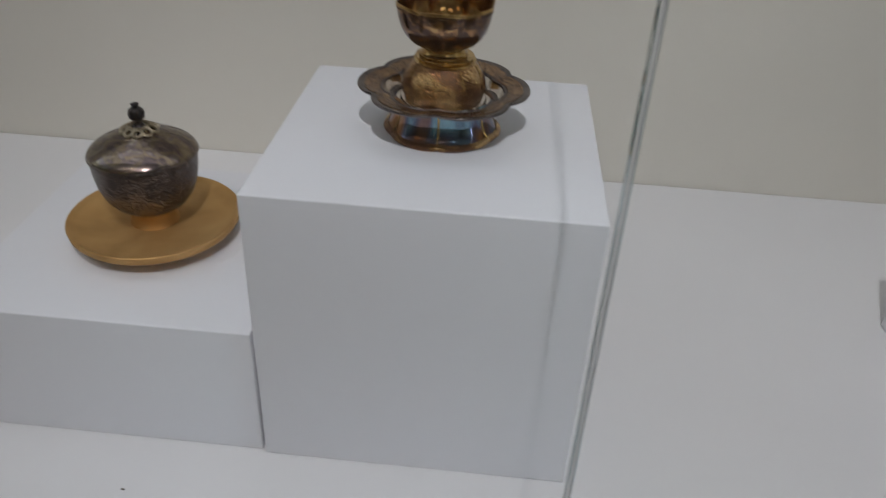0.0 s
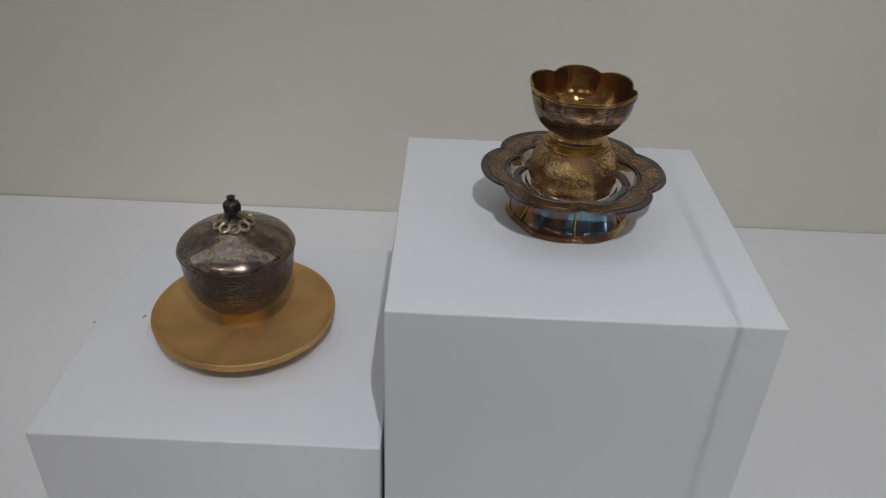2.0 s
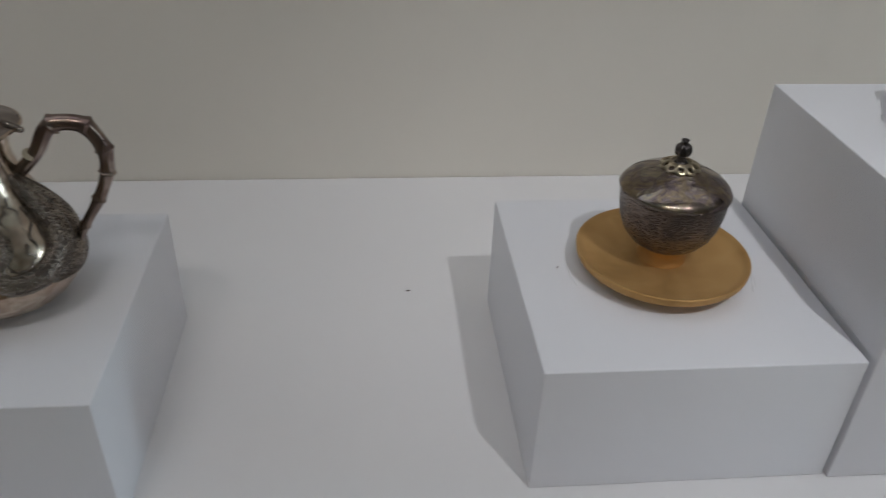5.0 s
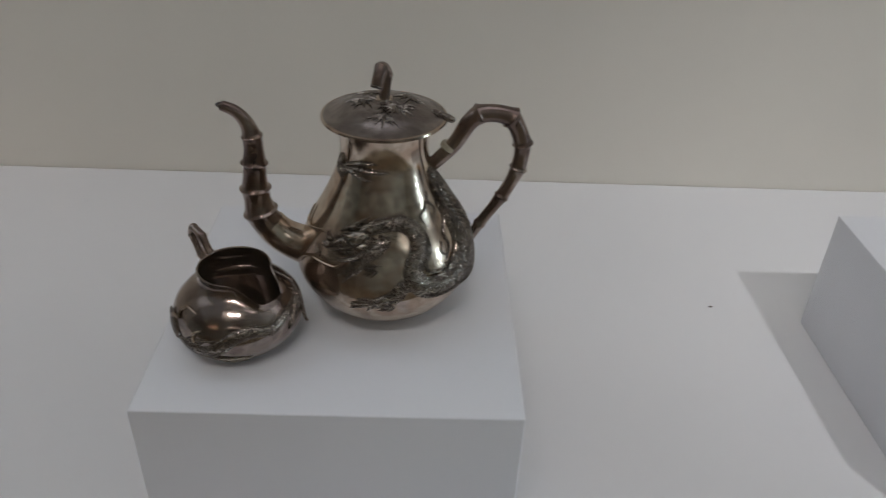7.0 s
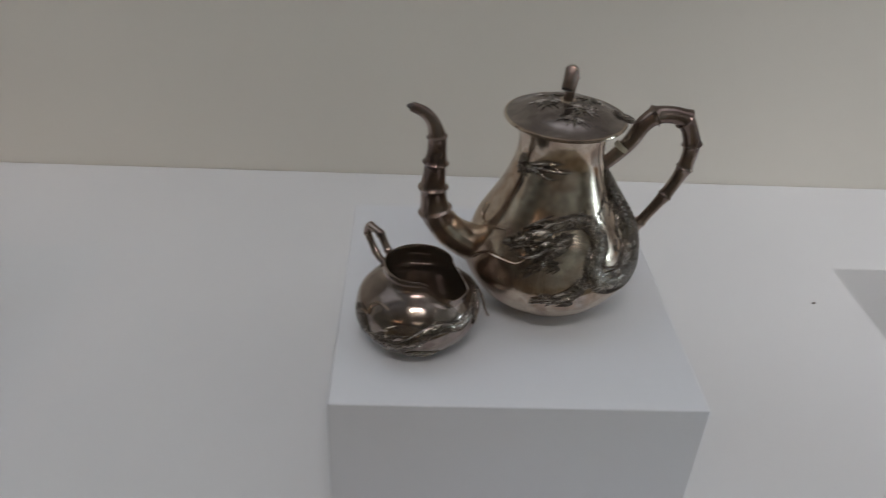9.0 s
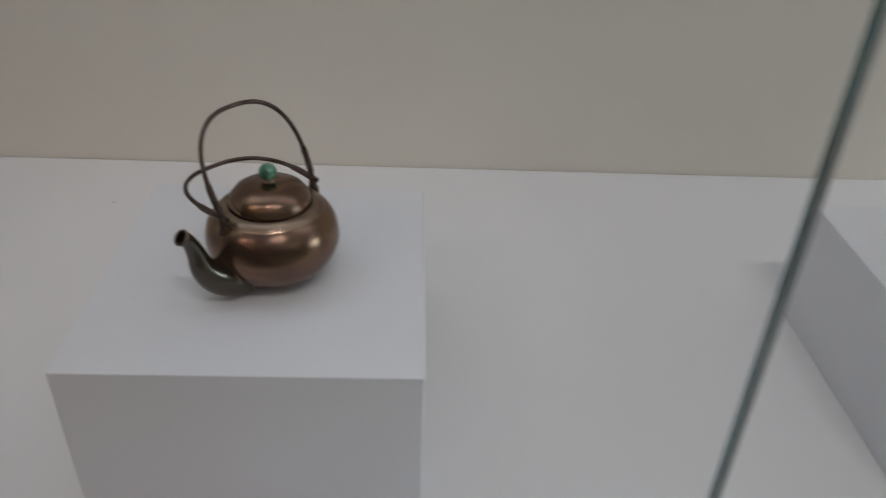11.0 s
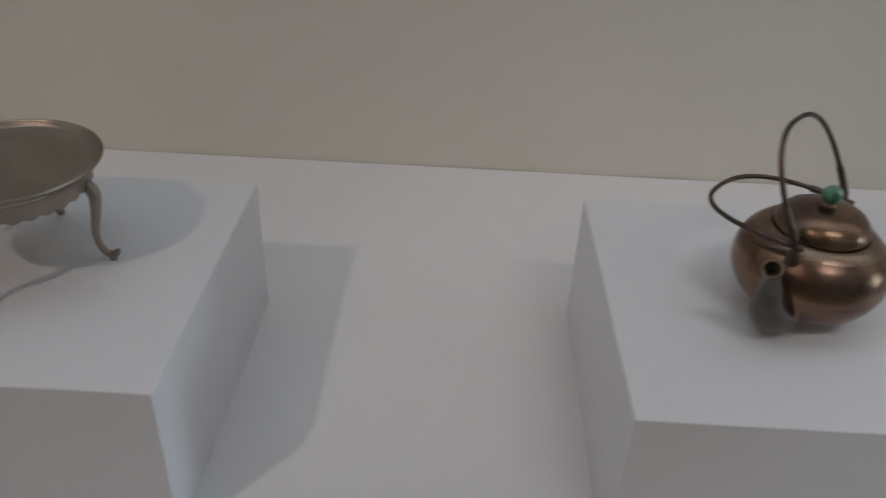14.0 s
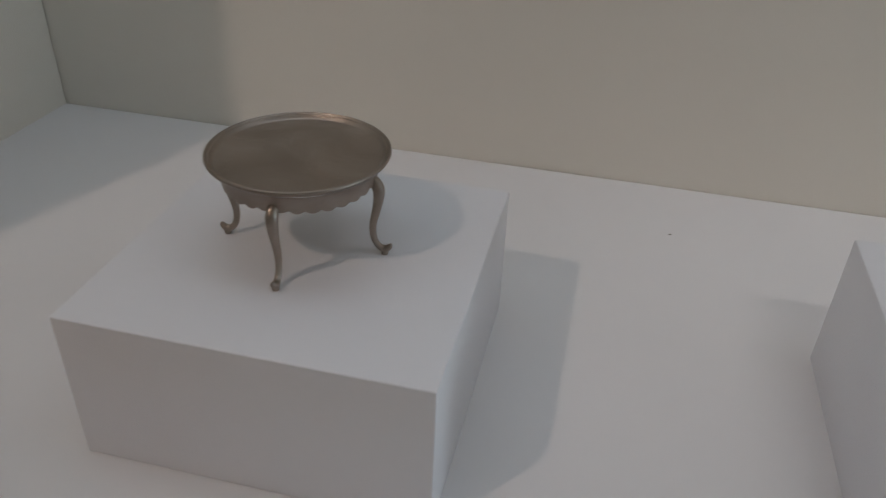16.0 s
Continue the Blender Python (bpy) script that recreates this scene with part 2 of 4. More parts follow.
EDGE, nt, b = node_material("green_glass_edge")
fine = noise_node(nt, 60, 3, (1, 1, 0.2))
tone = ramp_node(nt, fine.outputs["Fac"], [(0.35, (0.012, 0.13, 0.145)), (0.7, (0.06, 0.30, 0.32))])
nt.links.new(tone.outputs["Color"], b.inputs["Base Color"])
b.inputs["Roughness"].default_value = 0.15
see_through(nt, b, 0.30)

SEALANT, nt, b = node_material("clear_grey_silicone")
cloud = noise_node(nt, 35, 3, (1, 1, 0.25))
tone = ramp_node(nt, cloud.outputs["Fac"], [(0.3, (0.80, 0.80, 0.80)), (0.7, (0.92, 0.93, 0.93))])
nt.links.new(tone.outputs["Color"], b.inputs["Base Color"])
b.inputs["Roughness"].default_value = 0.45
see_through(nt, b, 0.62)

def glowing(name, tone, strength):
    m, nt, b = node_material(name)
    b.inputs["Base Color"].default_value = (0.8, 0.8, 0.8, 1)
    b.inputs["Emission Color"].default_value = (*tone, 1)
    b.inputs["Emission Strength"].default_value = strength
    return m


# added fill: one glowing panel above each case bay, one light above each gallery part
CASE_FILL = [glowing("case_fill_glow", tone, k) for tone, k in (((0.88, 0.91, 1.0), 0.62), ((0.87, 0.905, 1.0), 0.76), ((0.77, 0.875, 1.0), 0.94))]
GALLERY_FILL = [glowing("gallery_fill_glow", tone, k) for tone, k in (((1.0, 0.62, 0.40), 3.0), ((1.0, 0.86, 0.76), 2.0), ((0.97, 0.95, 0.96), 3.2))]

LAMP_GLOW, nt, b = node_material("spot_lens_glow")
b.inputs["Emission Color"].default_value = (1, 0.93, 0.84, 1)
b.inputs["Emission Strength"].default_value = 8.0


# ---- mesh helpers ----
def link(name, bm, material, parent=None, label="", smooth=True):
    me = bpy.data.meshes.new(name)
    bmesh.ops.recalc_face_normals(bm, faces=bm.faces)
    bm.to_mesh(me)
    bm.free()
    me.materials.append(material)
    if smooth:
        for p in me.polygons:
            p.use_smooth = True
        me.set_sharp_from_angle(angle=radians(42))
    ob = new(name, me)
    if parent:
        ob.parent = parent
    if label:
        ob["label"] = label
    return ob


def part(name, bm, material, parent, label=""):
    return link(name, bm, material, parent, label)


def thing(name, place, label, category, turn=0.0, group="", kind=""):
    ob = new(name)
    ob.matrix_world = pose(*place, 0, 0, turn)
    return tagged(ob, label, category, group, kind)


def box(lo, hi, bevel=0.0, segments=2):
    bm = bmesh.new()
    bmesh.ops.create_cube(bm, size=1.0)
    for v in bm.verts:
        v.co = Vector([lo[i] + (v.co[i] + 0.5) * (hi[i] - lo[i]) for i in range(3)])
    if bevel:
        bmesh.ops.bevel(bm, geom=list(bm.edges), offset=bevel, segments=segments, affect="EDGES", profile=0.5)
    return bm


def structure(name, lo, hi, material, label="", bevel=0.0, category=""):
    return tagged(link(name, box(lo, hi, bevel), material), label, category or "wall", "", "structure")


def lobe(theta, n, turn=0.0):
    """0 in the middle of a petal, 1 at the cusp between two."""
    step = 2 * math.pi / n
    return abs(((theta - turn) / step + 0.5) % 1.0 - 0.5) * 2.0


def lathe(profile, seg=64, lobes=0, turn=0.0, power=2.4, cap=False):
    """Spin rows of (radius, height[, depth of lobes[, dip between lobes]]) about z; the outline can be lobed like petals."""
    bm = bmesh.new()
    rings = []
    for row in profile:
        r, z = row[0], row[1]
        k = row[2] if len(row) > 2 else 0.0
        dip = row[3] if len(row) > 3 else 0.0
        if r < 1e-6:
            rings.append([bm.verts.new((0, 0, z))])
            continue
        ring = []
        for i in range(seg):
            a = 2 * math.pi * i / seg
            rr = r * (1 - k * lobe(a, lobes, turn) ** power) if lobes else r
            zz = z - dip * lobe(a, lobes, turn) ** power if lobes else z
            ring.append(bm.verts.new((rr * math.cos(a), rr * math.sin(a), zz)))
        rings.append(ring)
    for a, b in zip(rings, rings[1:]):
        for i in range(seg):
            j = (i + 1) % seg
            if len(a) == 1 and len(b) == 1:
                continue
            if len(a) == 1:
                bm.faces.new((a[0], b[i], b[j]))
            elif len(b) == 1:
                bm.faces.new((a[i], a[j], b[0]))
            else:
                bm.faces.new((a[i], a[j], b[j], b[i]))
    if cap:
        for ring in (rings[0], rings[-1]):
            if len(ring) > 2:
                bm.faces.new(ring)
    return bm


def spline(points, n):
    """Catmull-Rom through points of any length."""
    pts = [np.array(p, float) for p in points]
    pts = [2 * pts[0] - pts[1]] + pts + [2 * pts[-1] - pts[-2]]
    out = []
    for i in range(n + 1):
        u = i / n * (len(pts) - 3)
        k = min(int(u), len(pts) - 4)
        t = u - k
        p0, p1, p2, p3 = pts[k:k + 4]
        out.append(0.5 * (2 * p1 + (p2 - p0) * t + (2 * p0 - 5 * p1 + 4 * p2 - p3) * t * t + (3 * p1 - p0 - 3 * p2 + p3) * t ** 3))
    return out


def tube(rows, seg=12, bm=None, flat=1.0, hollow=False):
    """A round bar through rows of (x, y, z, radius)."""
    bm = bm or bmesh.new()
    pts = [Vector(r[:3]) for r in rows]
    rad = [float(r[3]) for r in rows]
    side = None
    rings = []
    for i, p in enumerate(pts):
        d = (pts[min(i + 1, len(pts) - 1)] - pts[max(i - 1, 0)]).normalized()
        if side is None:
            side = d.orthogonal().normalized()
        side = (side - d * side.dot(d)).normalized()
        up = d.cross(side)
        rings.append([bm.verts.new(p + rad[i] * (side * math.cos(a) + up * math.sin(a) * flat)) for a in (2 * math.pi * k / seg for k in range(seg))])
    for a, b in zip(rings, rings[1:]):
        for k in range(seg):
            bm.faces.new((a[k], a[(k + 1) % seg], b[(k + 1) % seg], b[k]))
    bm.faces.new(rings[0])
    if not hollow:
        bm.faces.new(rings[-1])
    return bm


def smooth_tube(points, n=40, seg=12, bm=None):
    return tube(spline(points, n), seg, bm)


def bamboo(points, joints, n=90, seg=14, swell=1.22, bm=None, straight=0.45):
    """A bar with thin raised rings at the given fractions of its length, almost straight and slightly waisted between them."""
    rows = spline(points, n)
    stops = [0] + [round(j * n) for j in joints] + [n]
    out = []
    for a, b in zip(stops, stops[1:]):
        for i in range(a, b + (b == n)):
            t = (i - a) / max(1, b - a)
            chord = rows[a] * (1 - t) + rows[b] * t
            k = straight if a > 0 and b < n else 0.0
            out.append(rows[i] * (1 - k) + chord * k)
    res = []
    for i, r in enumerate(out):
        d = min([abs(i / n - j) for j in joints] + [1.0]) * n
        f = 0.97 + (swell - 1) * math.exp(-(d / 0.75) ** 2) + 0.09 * math.exp(-(d / 4.5) ** 2)
        res.append((r[0], r[1], r[2], r[3] * f))
    return tube(res, seg, bm)


def radius_at(profile, z):
    zs, rs = [p[1] for p in profile], [p[0] for p in profile]
    return float(np.interp(z, zs, rs))


def on_skin(profile, degrees, z, lift=0.0):
    a, r = radians(degrees), radius_at(profile, z) + lift
    return (r * math.cos(a), r * math.sin(a), z)


def skin_rows(profile, points, n=40, lift=0.0):
    """Rows (degrees, height, radius) drawn on a turned body."""
    return [(*on_skin(profile, q[0], q[1], lift), q[2]) for q in spline(points, n)]


def ball(radius, place=(0, 0, 0), squash=1.0, seg=24, bm=None):
    bm = bm or bmesh.new()
    made = bmesh.ops.create_uvsphere(bm, u_segments=seg, v_segments=seg // 2, radius=radius)["verts"]
    for v in made:
        v.co = Vector((v.co.x, v.co.y, v.co.z * squash)) + Vector(place)
    return bm


def leaf(bm, root, direction, normal, length, width, lift=0.0006):
    """A slim pointed leaf with a raised midrib."""
    d, n = Vector(direction).normalized(), Vector(normal).normalized()
    s = d.cross(n).normalized()
    root = Vector(root)
    a = bm.verts.new(root)
    l1, m1, r1 = (bm.verts.new(root + d * length * 0.38 + s * width * k + n * lift * (1.6 if k == 0 else 0.3)) for k in (-0.5, 0, 0.5))
    tip = bm.verts.new(root + d * length + n * lift * 0.3)
    for f in ((a, l1, m1), (a, m1, r1), (l1, tip, m1), (m1, tip, r1)):
        bm.faces.new(f)


# ---- the case ----
structure("wall_back", (END_L - 0.05, 0.0, 0.0), (END_R + 0.05, 0.12, CASE_TOP + 0.1), WALL, "cream painted back wall of the display case")
structure("wall_left", (END_L - 0.03, GLASS_Y, DECK), (END_L, -0.002, CASE_TOP), WALL, "cream painted end wall of the display case")
structure("wall_right", (END_R, GLASS_Y, DECK), (END_R + 0.03, -0.002, CASE_TOP), WALL, "cream painted end wall of the display case")
structure("case_floor", (END_L - 0.03, GLASS_Y - 0.012, DECK - 0.03), (END_R + 0.03, -0.002, DECK), DECK_PAINT, "white painted display case floor with a few specks", 0.0, "floor")
structure("case_base", (END_L - 0.03, GLASS_Y + 0.02, 0.0), (END_R + 0.03, -0.002, DECK - 0.034), BASE_PAINT, "grey base under the display case", 0.0, "base")
structure("case_top", (END_L - 0.03, GLASS_Y, CASE_TOP + 0.02), (END_R + 0.03, -0.002, CASE_TOP + 0.08), WALL, "white painted top of the display case", 0.0, "ceiling")

JOINTS = (0.264, -1.289)
glazing = thing("case_glazing", (0, GLASS_Y, DECK), "clear frameless glass front with green edges and silicone joints", "glass", 0, "", "structure")
cuts = [END_R] + list(JOINTS) + [END_L]
for x1, x0 in zip(cuts, cuts[1:]):
    pane = part("pane", box((x0 + 0.0016, -0.0032, 0.002), (x1 - 0.0016, 0.0032, CASE_TOP - DECK - 0.002)), PANE, glazing)
    pane.visible_shadow = False
# unseen fill panels, added to lift the shadows; strength and tint set per bay
for (x1, x0), glow in zip(zip(cuts, cuts[1:]), CASE_FILL):
    panel = thing("case_fill_panel", ((x0 + x1) / 2, 0, CASE_TOP), "unseen long white glowing panel added above the display case as fill light", "light", 0, "light panels of the case")
    half = (x1 - x0) / 2
    part("diffuser", box((0.03 - half, -0.80, -0.004), (half - 0.03, -0.10, 0.004)), glow, panel)
    for y0, y1 in ((-0.83, -0.80), (-0.10, -0.07)):
        part("frame_rail", box((0.01 - half, y0, -0.012), (half - 0.01, y1, 0.016), 0.002), TRACK, panel)
for x in JOINTS:
    for s in (-1, 1):
        part("glass_edge", box((x + s * 0.0013 - 0.0001, -0.0030, 0.002), (x + s * 0.0013 + 0.0001, 0.0030, CASE_TOP - DECK - 0.004)), EDGE, glazing, "dark green polished glass edge")
    part("silicone_joint", box((x - 0.0010, -0.0034, 0.002), (x + 0.0010, 0.0034, CASE_TOP - DECK - 0.004)), SEALANT, glazing, "cloudy grey silicone joint")

# ---- the gallery in front of the case ----
structure("floor", (-8, -6.5, -0.1), (6, 0.0, 0.0), GALLERY_FLOOR, "brown gallery floor", 0.0, "floor")
structure("ceiling", (-8, -6.5, 3.6), (6, 0.12, 3.7), GALLERY_CEILING, "pale painted gallery ceiling", 0.0, "ceiling")
structure("wall_south", (-8, -6.62, 0), (6, -6.5, 3.6), GALLERY, "pale gallery wall")
structure("wall_west", (-8.12, -6.62, 0), (-8, 0.12, 3.6), GALLERY, "pale gallery wall")
for tag, lo, hi in (("wall_east", (EAST, -6.62, 0), (EAST + 0.12, WINDOW[0], 3.6)), ("wall_east_by_case", (EAST, WINDOW[1], 0), (EAST + 0.12, 0.12, 3.6)),
                    ("wall_east_sill", (EAST, WINDOW[0], 0), (EAST + 0.12, WINDOW[1], WINDOW[2])), ("wall_east_lintel", (EAST, WINDOW[0], WINDOW[3]), (EAST + 0.12, WINDOW[1], 3.6))):
    structure(tag, lo, hi, GALLERY, "pale gallery wall round the added tall window")
# frame of the unseen window, added round the side light
window = thing("added_window", (EAST, (WINDOW[0] + WINDOW[1]) / 2, WINDOW[2]), "unseen tall window with a pale painted frame, added for cool side light", "window", 0, "", "structure")
wide, tall = WINDOW[1] - WINDOW[0], WINDOW[3] - WINDOW[2]
for lo, hi in (((0.02, -wide / 2, 0), (0.06, -wide / 2 + 0.05, tall)), ((0.02, wide / 2 - 0.05, 0), (0.06, wide / 2, tall)),
               ((0.02, 0.05 - wide / 2, 0), (0.06, wide / 2 - 0.05, 0.05)), ((0.02, 0.05 - wide / 2, tall - 0.05), (0.06, wide / 2 - 0.05, tall)), ((0.02, -0.02, 0.05), (0.06, 0.02, tall - 0.05))):
    part("frame_bar", box(lo, hi, 0.003), GALLERY, window)
structure("wall_north_west", (-8, GLASS_Y - 0.002, 0), (END_L - 0.035, GLASS_Y + 0.1, 3.6), GALLERY, "pale gallery wall beside the case")
structure("wall_north_east", (END_R + 0.035, GLASS_Y - 0.002, 0), (6, GLASS_Y + 0.1, 3.6), GALLERY, "pale gallery wall beside the case")
structure("wall_north_over_case", (END_L - 0.03, GLASS_Y - 0.002, CASE_TOP + 0.09), (END_R + 0.03, GLASS_Y + 0.1, 3.6), GALLERY, "pale bulkhead above the case")

track = thing("lighting_track", (0, -2.1, 3.56), "grey ceiling track that carries spotlights", "track")
part("rail", box((-4.2, -0.02, -0.015), (2.2, 0.02, 0.04), 0.003), TRACK, track)
for place, aim, watts, tone, beam, size in SPOTS:
    lamp = new("track_spotlight")
    back = (Vector(place) - Vector(aim)).normalized()
    lamp.matrix_world = look(Vector(place) + back * 0.012, aim)
    tagged(lamp, "black cylindrical spotlight hanging from the ceiling track", "spotlight", "spotlights on the track")
    part("housing", lathe([(0.048, 0.0), (0.052, 0.0), (0.052, 0.12), (0.040, 0.145), (0.0, 0.15)], 32), BLACK, lamp)
    part("lens", lathe([(0.0, 0.006), (0.046, 0.006), (0.046, 0.010), (0.0, 0.010)], 32), LAMP_GLOW, lamp)
    top = lamp.matrix_world.inverted() @ Vector((place[0], -2.1, 3.55))
    part("stem", tube([(0, 0, 0.10, 0.008), (*top, 0.008)], 10), BLACK, lamp)

# unseen ceiling lights, added as fill, warmest at the west end
for x, glow in zip((-3.6, -0.9, 1.8), GALLERY_FILL):
    fixture = thing("gallery_fill_light", (x, -4.3, 3.6), "unseen white rectangular ceiling light added as fill for the gallery", "ceiling light", 0, "gallery ceiling lights")
    part("frame", box((-0.62, -0.32, -0.03), (0.62, 0.32, -0.002), 0.004), TRACK, fixture)
    part("diffuser", box((-0.58, -0.28, -0.036), (0.58, 0.28, -0.031)), glow, fixture)

# ---- plinths ----
def plinth(x, y, width, depth, height, label, turn=0.0):
    ob = link("display_plinth", box((-width / 2, -depth / 2, 0), (width / 2, depth / 2, height), 0.0017, 3), PLINTH)
    ob.matrix_world = pose(x, y, DECK, 0, 0, turn)
    return tagged(ob, label, "plinth", "white plinths in the case")


LOW = DECK + 0.15
TALL = DECK + 0.30
plinth(0.150, -0.503, 0.300, 0.302, 0.30, "tall white painted cube plinth under a gilt cup")
plinth(-0.1545, -0.497, 0.301, 0.306, 0.15, "low white plinth, touching the tall plinth, under a lidded bowl")
plinth(-0.832, -0.515, 0.297, 0.307, 0.15, "low white plinth under a silver teapot and jug")
plinth(-1.582, -0.509, 0.300, 0.314, 0.15, "low white plinth under a brown kettle")
plinth(-2.2250, -0.513, 0.314, 0.310, 0.15, "low white plinth under a small pewter table")
plinth(0.872, -0.495, 0.300, 0.310, 0.15, "low empty white plinth beyond the glass joint")

# ---- gilt cup on its stand ----
def cup_stand(place, turn):
    ob = thing("cup_stand", place, "tarnished gilt silver cup stand with petal-edged dish", "cup stand", turn)
    notch = 0.0
    part("foot", lathe([(0.049, 0.0), (0.0545, 0.0, 0.05), (0.0550, 0.0025, 0.05), (0.0525, 0.0045, 0.05), (0.0490, 0.010, 0.05), (0.0462, 0.018, 0.05), (0.0455, 0.026, 0.05), (0.0475, 0.033, 0.05), (0.0440, 0.034, 0.05), (0.0435, 0.020, 0.05), (0.049, 0.0)], 96, 6, notch), BLUE_FOOT, ob, "blue and brown tarnished flared foot")
    part("foot_band", lathe([(0.0550, 0.0012, 0.05), (0.0562, 0.0025, 0.05), (0.0556, 0.0048, 0.05), (0.0520, 0.0066, 0.05), (0.0512, 0.0056, 0.05)], 96, 6, notch), GILT_GRAIN, ob, "punched gilt band")
    for k in range(6):
        a = notch + math.pi / 6 + k * math.pi / 3
        rows = [(r * math.cos(a), r * math.sin(a), z, 0.0011) for r, z in ((0.0508, 0.006), (0.0466, 0.011), (0.0441, 0.018), (0.0434, 0.026), (0.0452, 0.032))]
        part("foot_rib", smooth_tube(rows, 10, 8), GILT_BRIGHT, ob, "bright gilt rib")
    part("dish", lathe([(0.046, 0.033, 0.06), (0.060, 0.0362, 0.09), (0.0765, 0.0408, 0.105), (0.0800, 0.0424, 0.11), (0.0806, 0.0438, 0.11), (0.0798, 0.0450, 0.11), (0.0775, 0.0446, 0.11), (0.0740, 0.0440, 0.105)], 144, 6, notch, 2.6), DISH_EDGE, ob, "blackened silver rim")
    part("dish_border", lathe([(0.0740, 0.0441, 0.105), (0.0737, 0.0446, 0.105), (0.0600, 0.0418, 0.10), (0.0596, 0.0411, 0.10)], 144, 6, notch, 2.6), BORDER_GILT, ob, "floral engraved gilt border")
    part("dish_step", lathe([(0.0596, 0.0412, 0.10), (0.0582, 0.0420, 0.10), (0.0568, 0.0416, 0.10), (0.0560, 0.0396, 0.10)], 144, 6, notch, 2.6), DISH_EDGE, ob)
    part("well", lathe([(0.0562, 0.0400, 0.10), (0.0545, 0.0368, 0.10), (0.0510, 0.0340, 0.09), (0.0450, 0.0322, 0.05), (0.0340, 0.0312), (0.0, 0.0310)], 144, 6, notch, 2.6), DISH_WELL, ob, "polished silver well")
    part("globe", lathe([(0.0330, 0.0306, 0.05), (0.0365, 0.034, 0.06), (0.0388, 0.041, 0.07), (0.0390, 0.047, 0.07), (0.0375, 0.054, 0.06), (0.0340, 0.061, 0.05), (0.0295, 0.0665, 0.03), (0.0270, 0.0685)], 128, 8, 0.2, 3.5), GILT_GRAIN, ob, "lobed globe with punched floral relief")
    # added ring that draws the well's bright reflection at the globe's foot
    part("well_glint_ring", lathe([(0.0335, 0.0309), (0.0392, 0.0316), (0.0402, 0.0328), (0.0395, 0.0341), (0.0368, 0.0348), (0.0350, 0.0338)], 96, 8, 0.2, 3.5), DISH_WELL, ob, "bright ring under the globe, shaped as the well's reflection")
    for k in range(8):
        a = 0.2 + (k + 0.5) * math.pi / 4
        rows = [(r * math.cos(a), r * math.sin(a), z, 0.0006) for r, z in ((0.0346, 0.034), (0.0363, 0.041), (0.0365, 0.047), (0.0354, 0.054), (0.0325, 0.061), (0.0287, 0.0665))]
        part("globe_rib", smooth_tube(rows, 12, 6), GILT_BRIGHT, ob, "thin gilt rib")
    part("globe_collar", lathe([(0.0270, 0.0680), (0.0285, 0.0690), (0.0285, 0.0705), (0.0262, 0.0712), (0.0268, 0.0722), (0.0268, 0.0736), (0.0235, 0.0740), (0.0, 0.0736)], 64), GILT_BRIGHT, ob, "turned gilt collar")
    return ob


def flower_cup(place, turn):
    ob = thing("flower_cup", place, "six-petalled gilt silver cup on its stand", "cup", turn)
    part("foot", lathe([(0.0, 0.0), (0.0205, 0.0), (0.0222, 0.0004), (0.0222, 0.002), (0.0200, 0.0035), (0.0192, 0.0065), (0.0205, 0.0085)], 64), GILT_BRIGHT, ob, "bright gilt foot ring")
    petal = radians(30)
    body = [(0.0150, 0.0072), (0.0225, 0.0085, 0.01), (0.0310, 0.0130, 0.04), (0.0372, 0.0192, 0.06), (0.0420, 0.0270, 0.075), (0.0448, 0.0360, 0.095, 0.001), (0.0460, 0.0445, 0.10, 0.003), (0.0462, 0.0462, 0.10, 0.003)]
    body = [(p[0] * 0.965, *p[1:]) for p in body]
    part("bowl", lathe(body, 144, 6, petal, 2.2), GILT_CUP, ob, "dark tarnished outside with engraved flowers")
    part("lip", lathe([(p[0] * 0.965, *p[1:]) for p in [(0.0460, 0.0460, 0.10, 0.003), (0.0468, 0.0464, 0.10, 0.003), (0.0472, 0.0476, 0.10, 0.003), (0.0468, 0.0488, 0.10, 0.003), (0.0458, 0.0490, 0.10, 0.003), (0.0452, 0.0478, 0.10, 0.003), (0.0452, 0.0450, 0.10, 0.003)]], 144, 6, petal, 2.2), GILT_BRIGHT, ob, "beaded gilt lip")
    bm = bmesh.new()
    for k in range(96):
        a = 2 * math.pi * k / 96
        dip = lobe(a, 6, petal) ** 2.2
        ball(0.0007, (0.0446 * (1 - 0.10 * dip) * math.cos(a), 0.0446 * (1 - 0.10 * dip) * math.sin(a), 0.0446 - 0.003 * dip), 1.0, 6, bm)
    part("bead_band", bm, GILT_BRIGHT, ob, "row of tiny gilt beads")
    inside = [(r * 0.965 - 0.0011, z + 0.0012, k, d) for r, z, k, d in ((0.0458, 0.0465, 0.10, 0.003), (0.0440, 0.0362, 0.095, 0.001), (0.0412, 0.0272, 0.08, 0), (0.0364, 0.0198, 0.06, 0), (0.0300, 0.0140, 0.04, 0), (0.0215, 0.0098, 0.01, 0))] + [(0.0, 0.0092)]
    part("lining", lathe(inside, 144, 6, petal, 2.2), GILT_INSIDE, ob, "warm gilt inside")
    return ob


cup_stand((0.152, -0.497, TALL), 0)
flower_cup((0.1505, -0.498, TALL + 0.0740), 0)

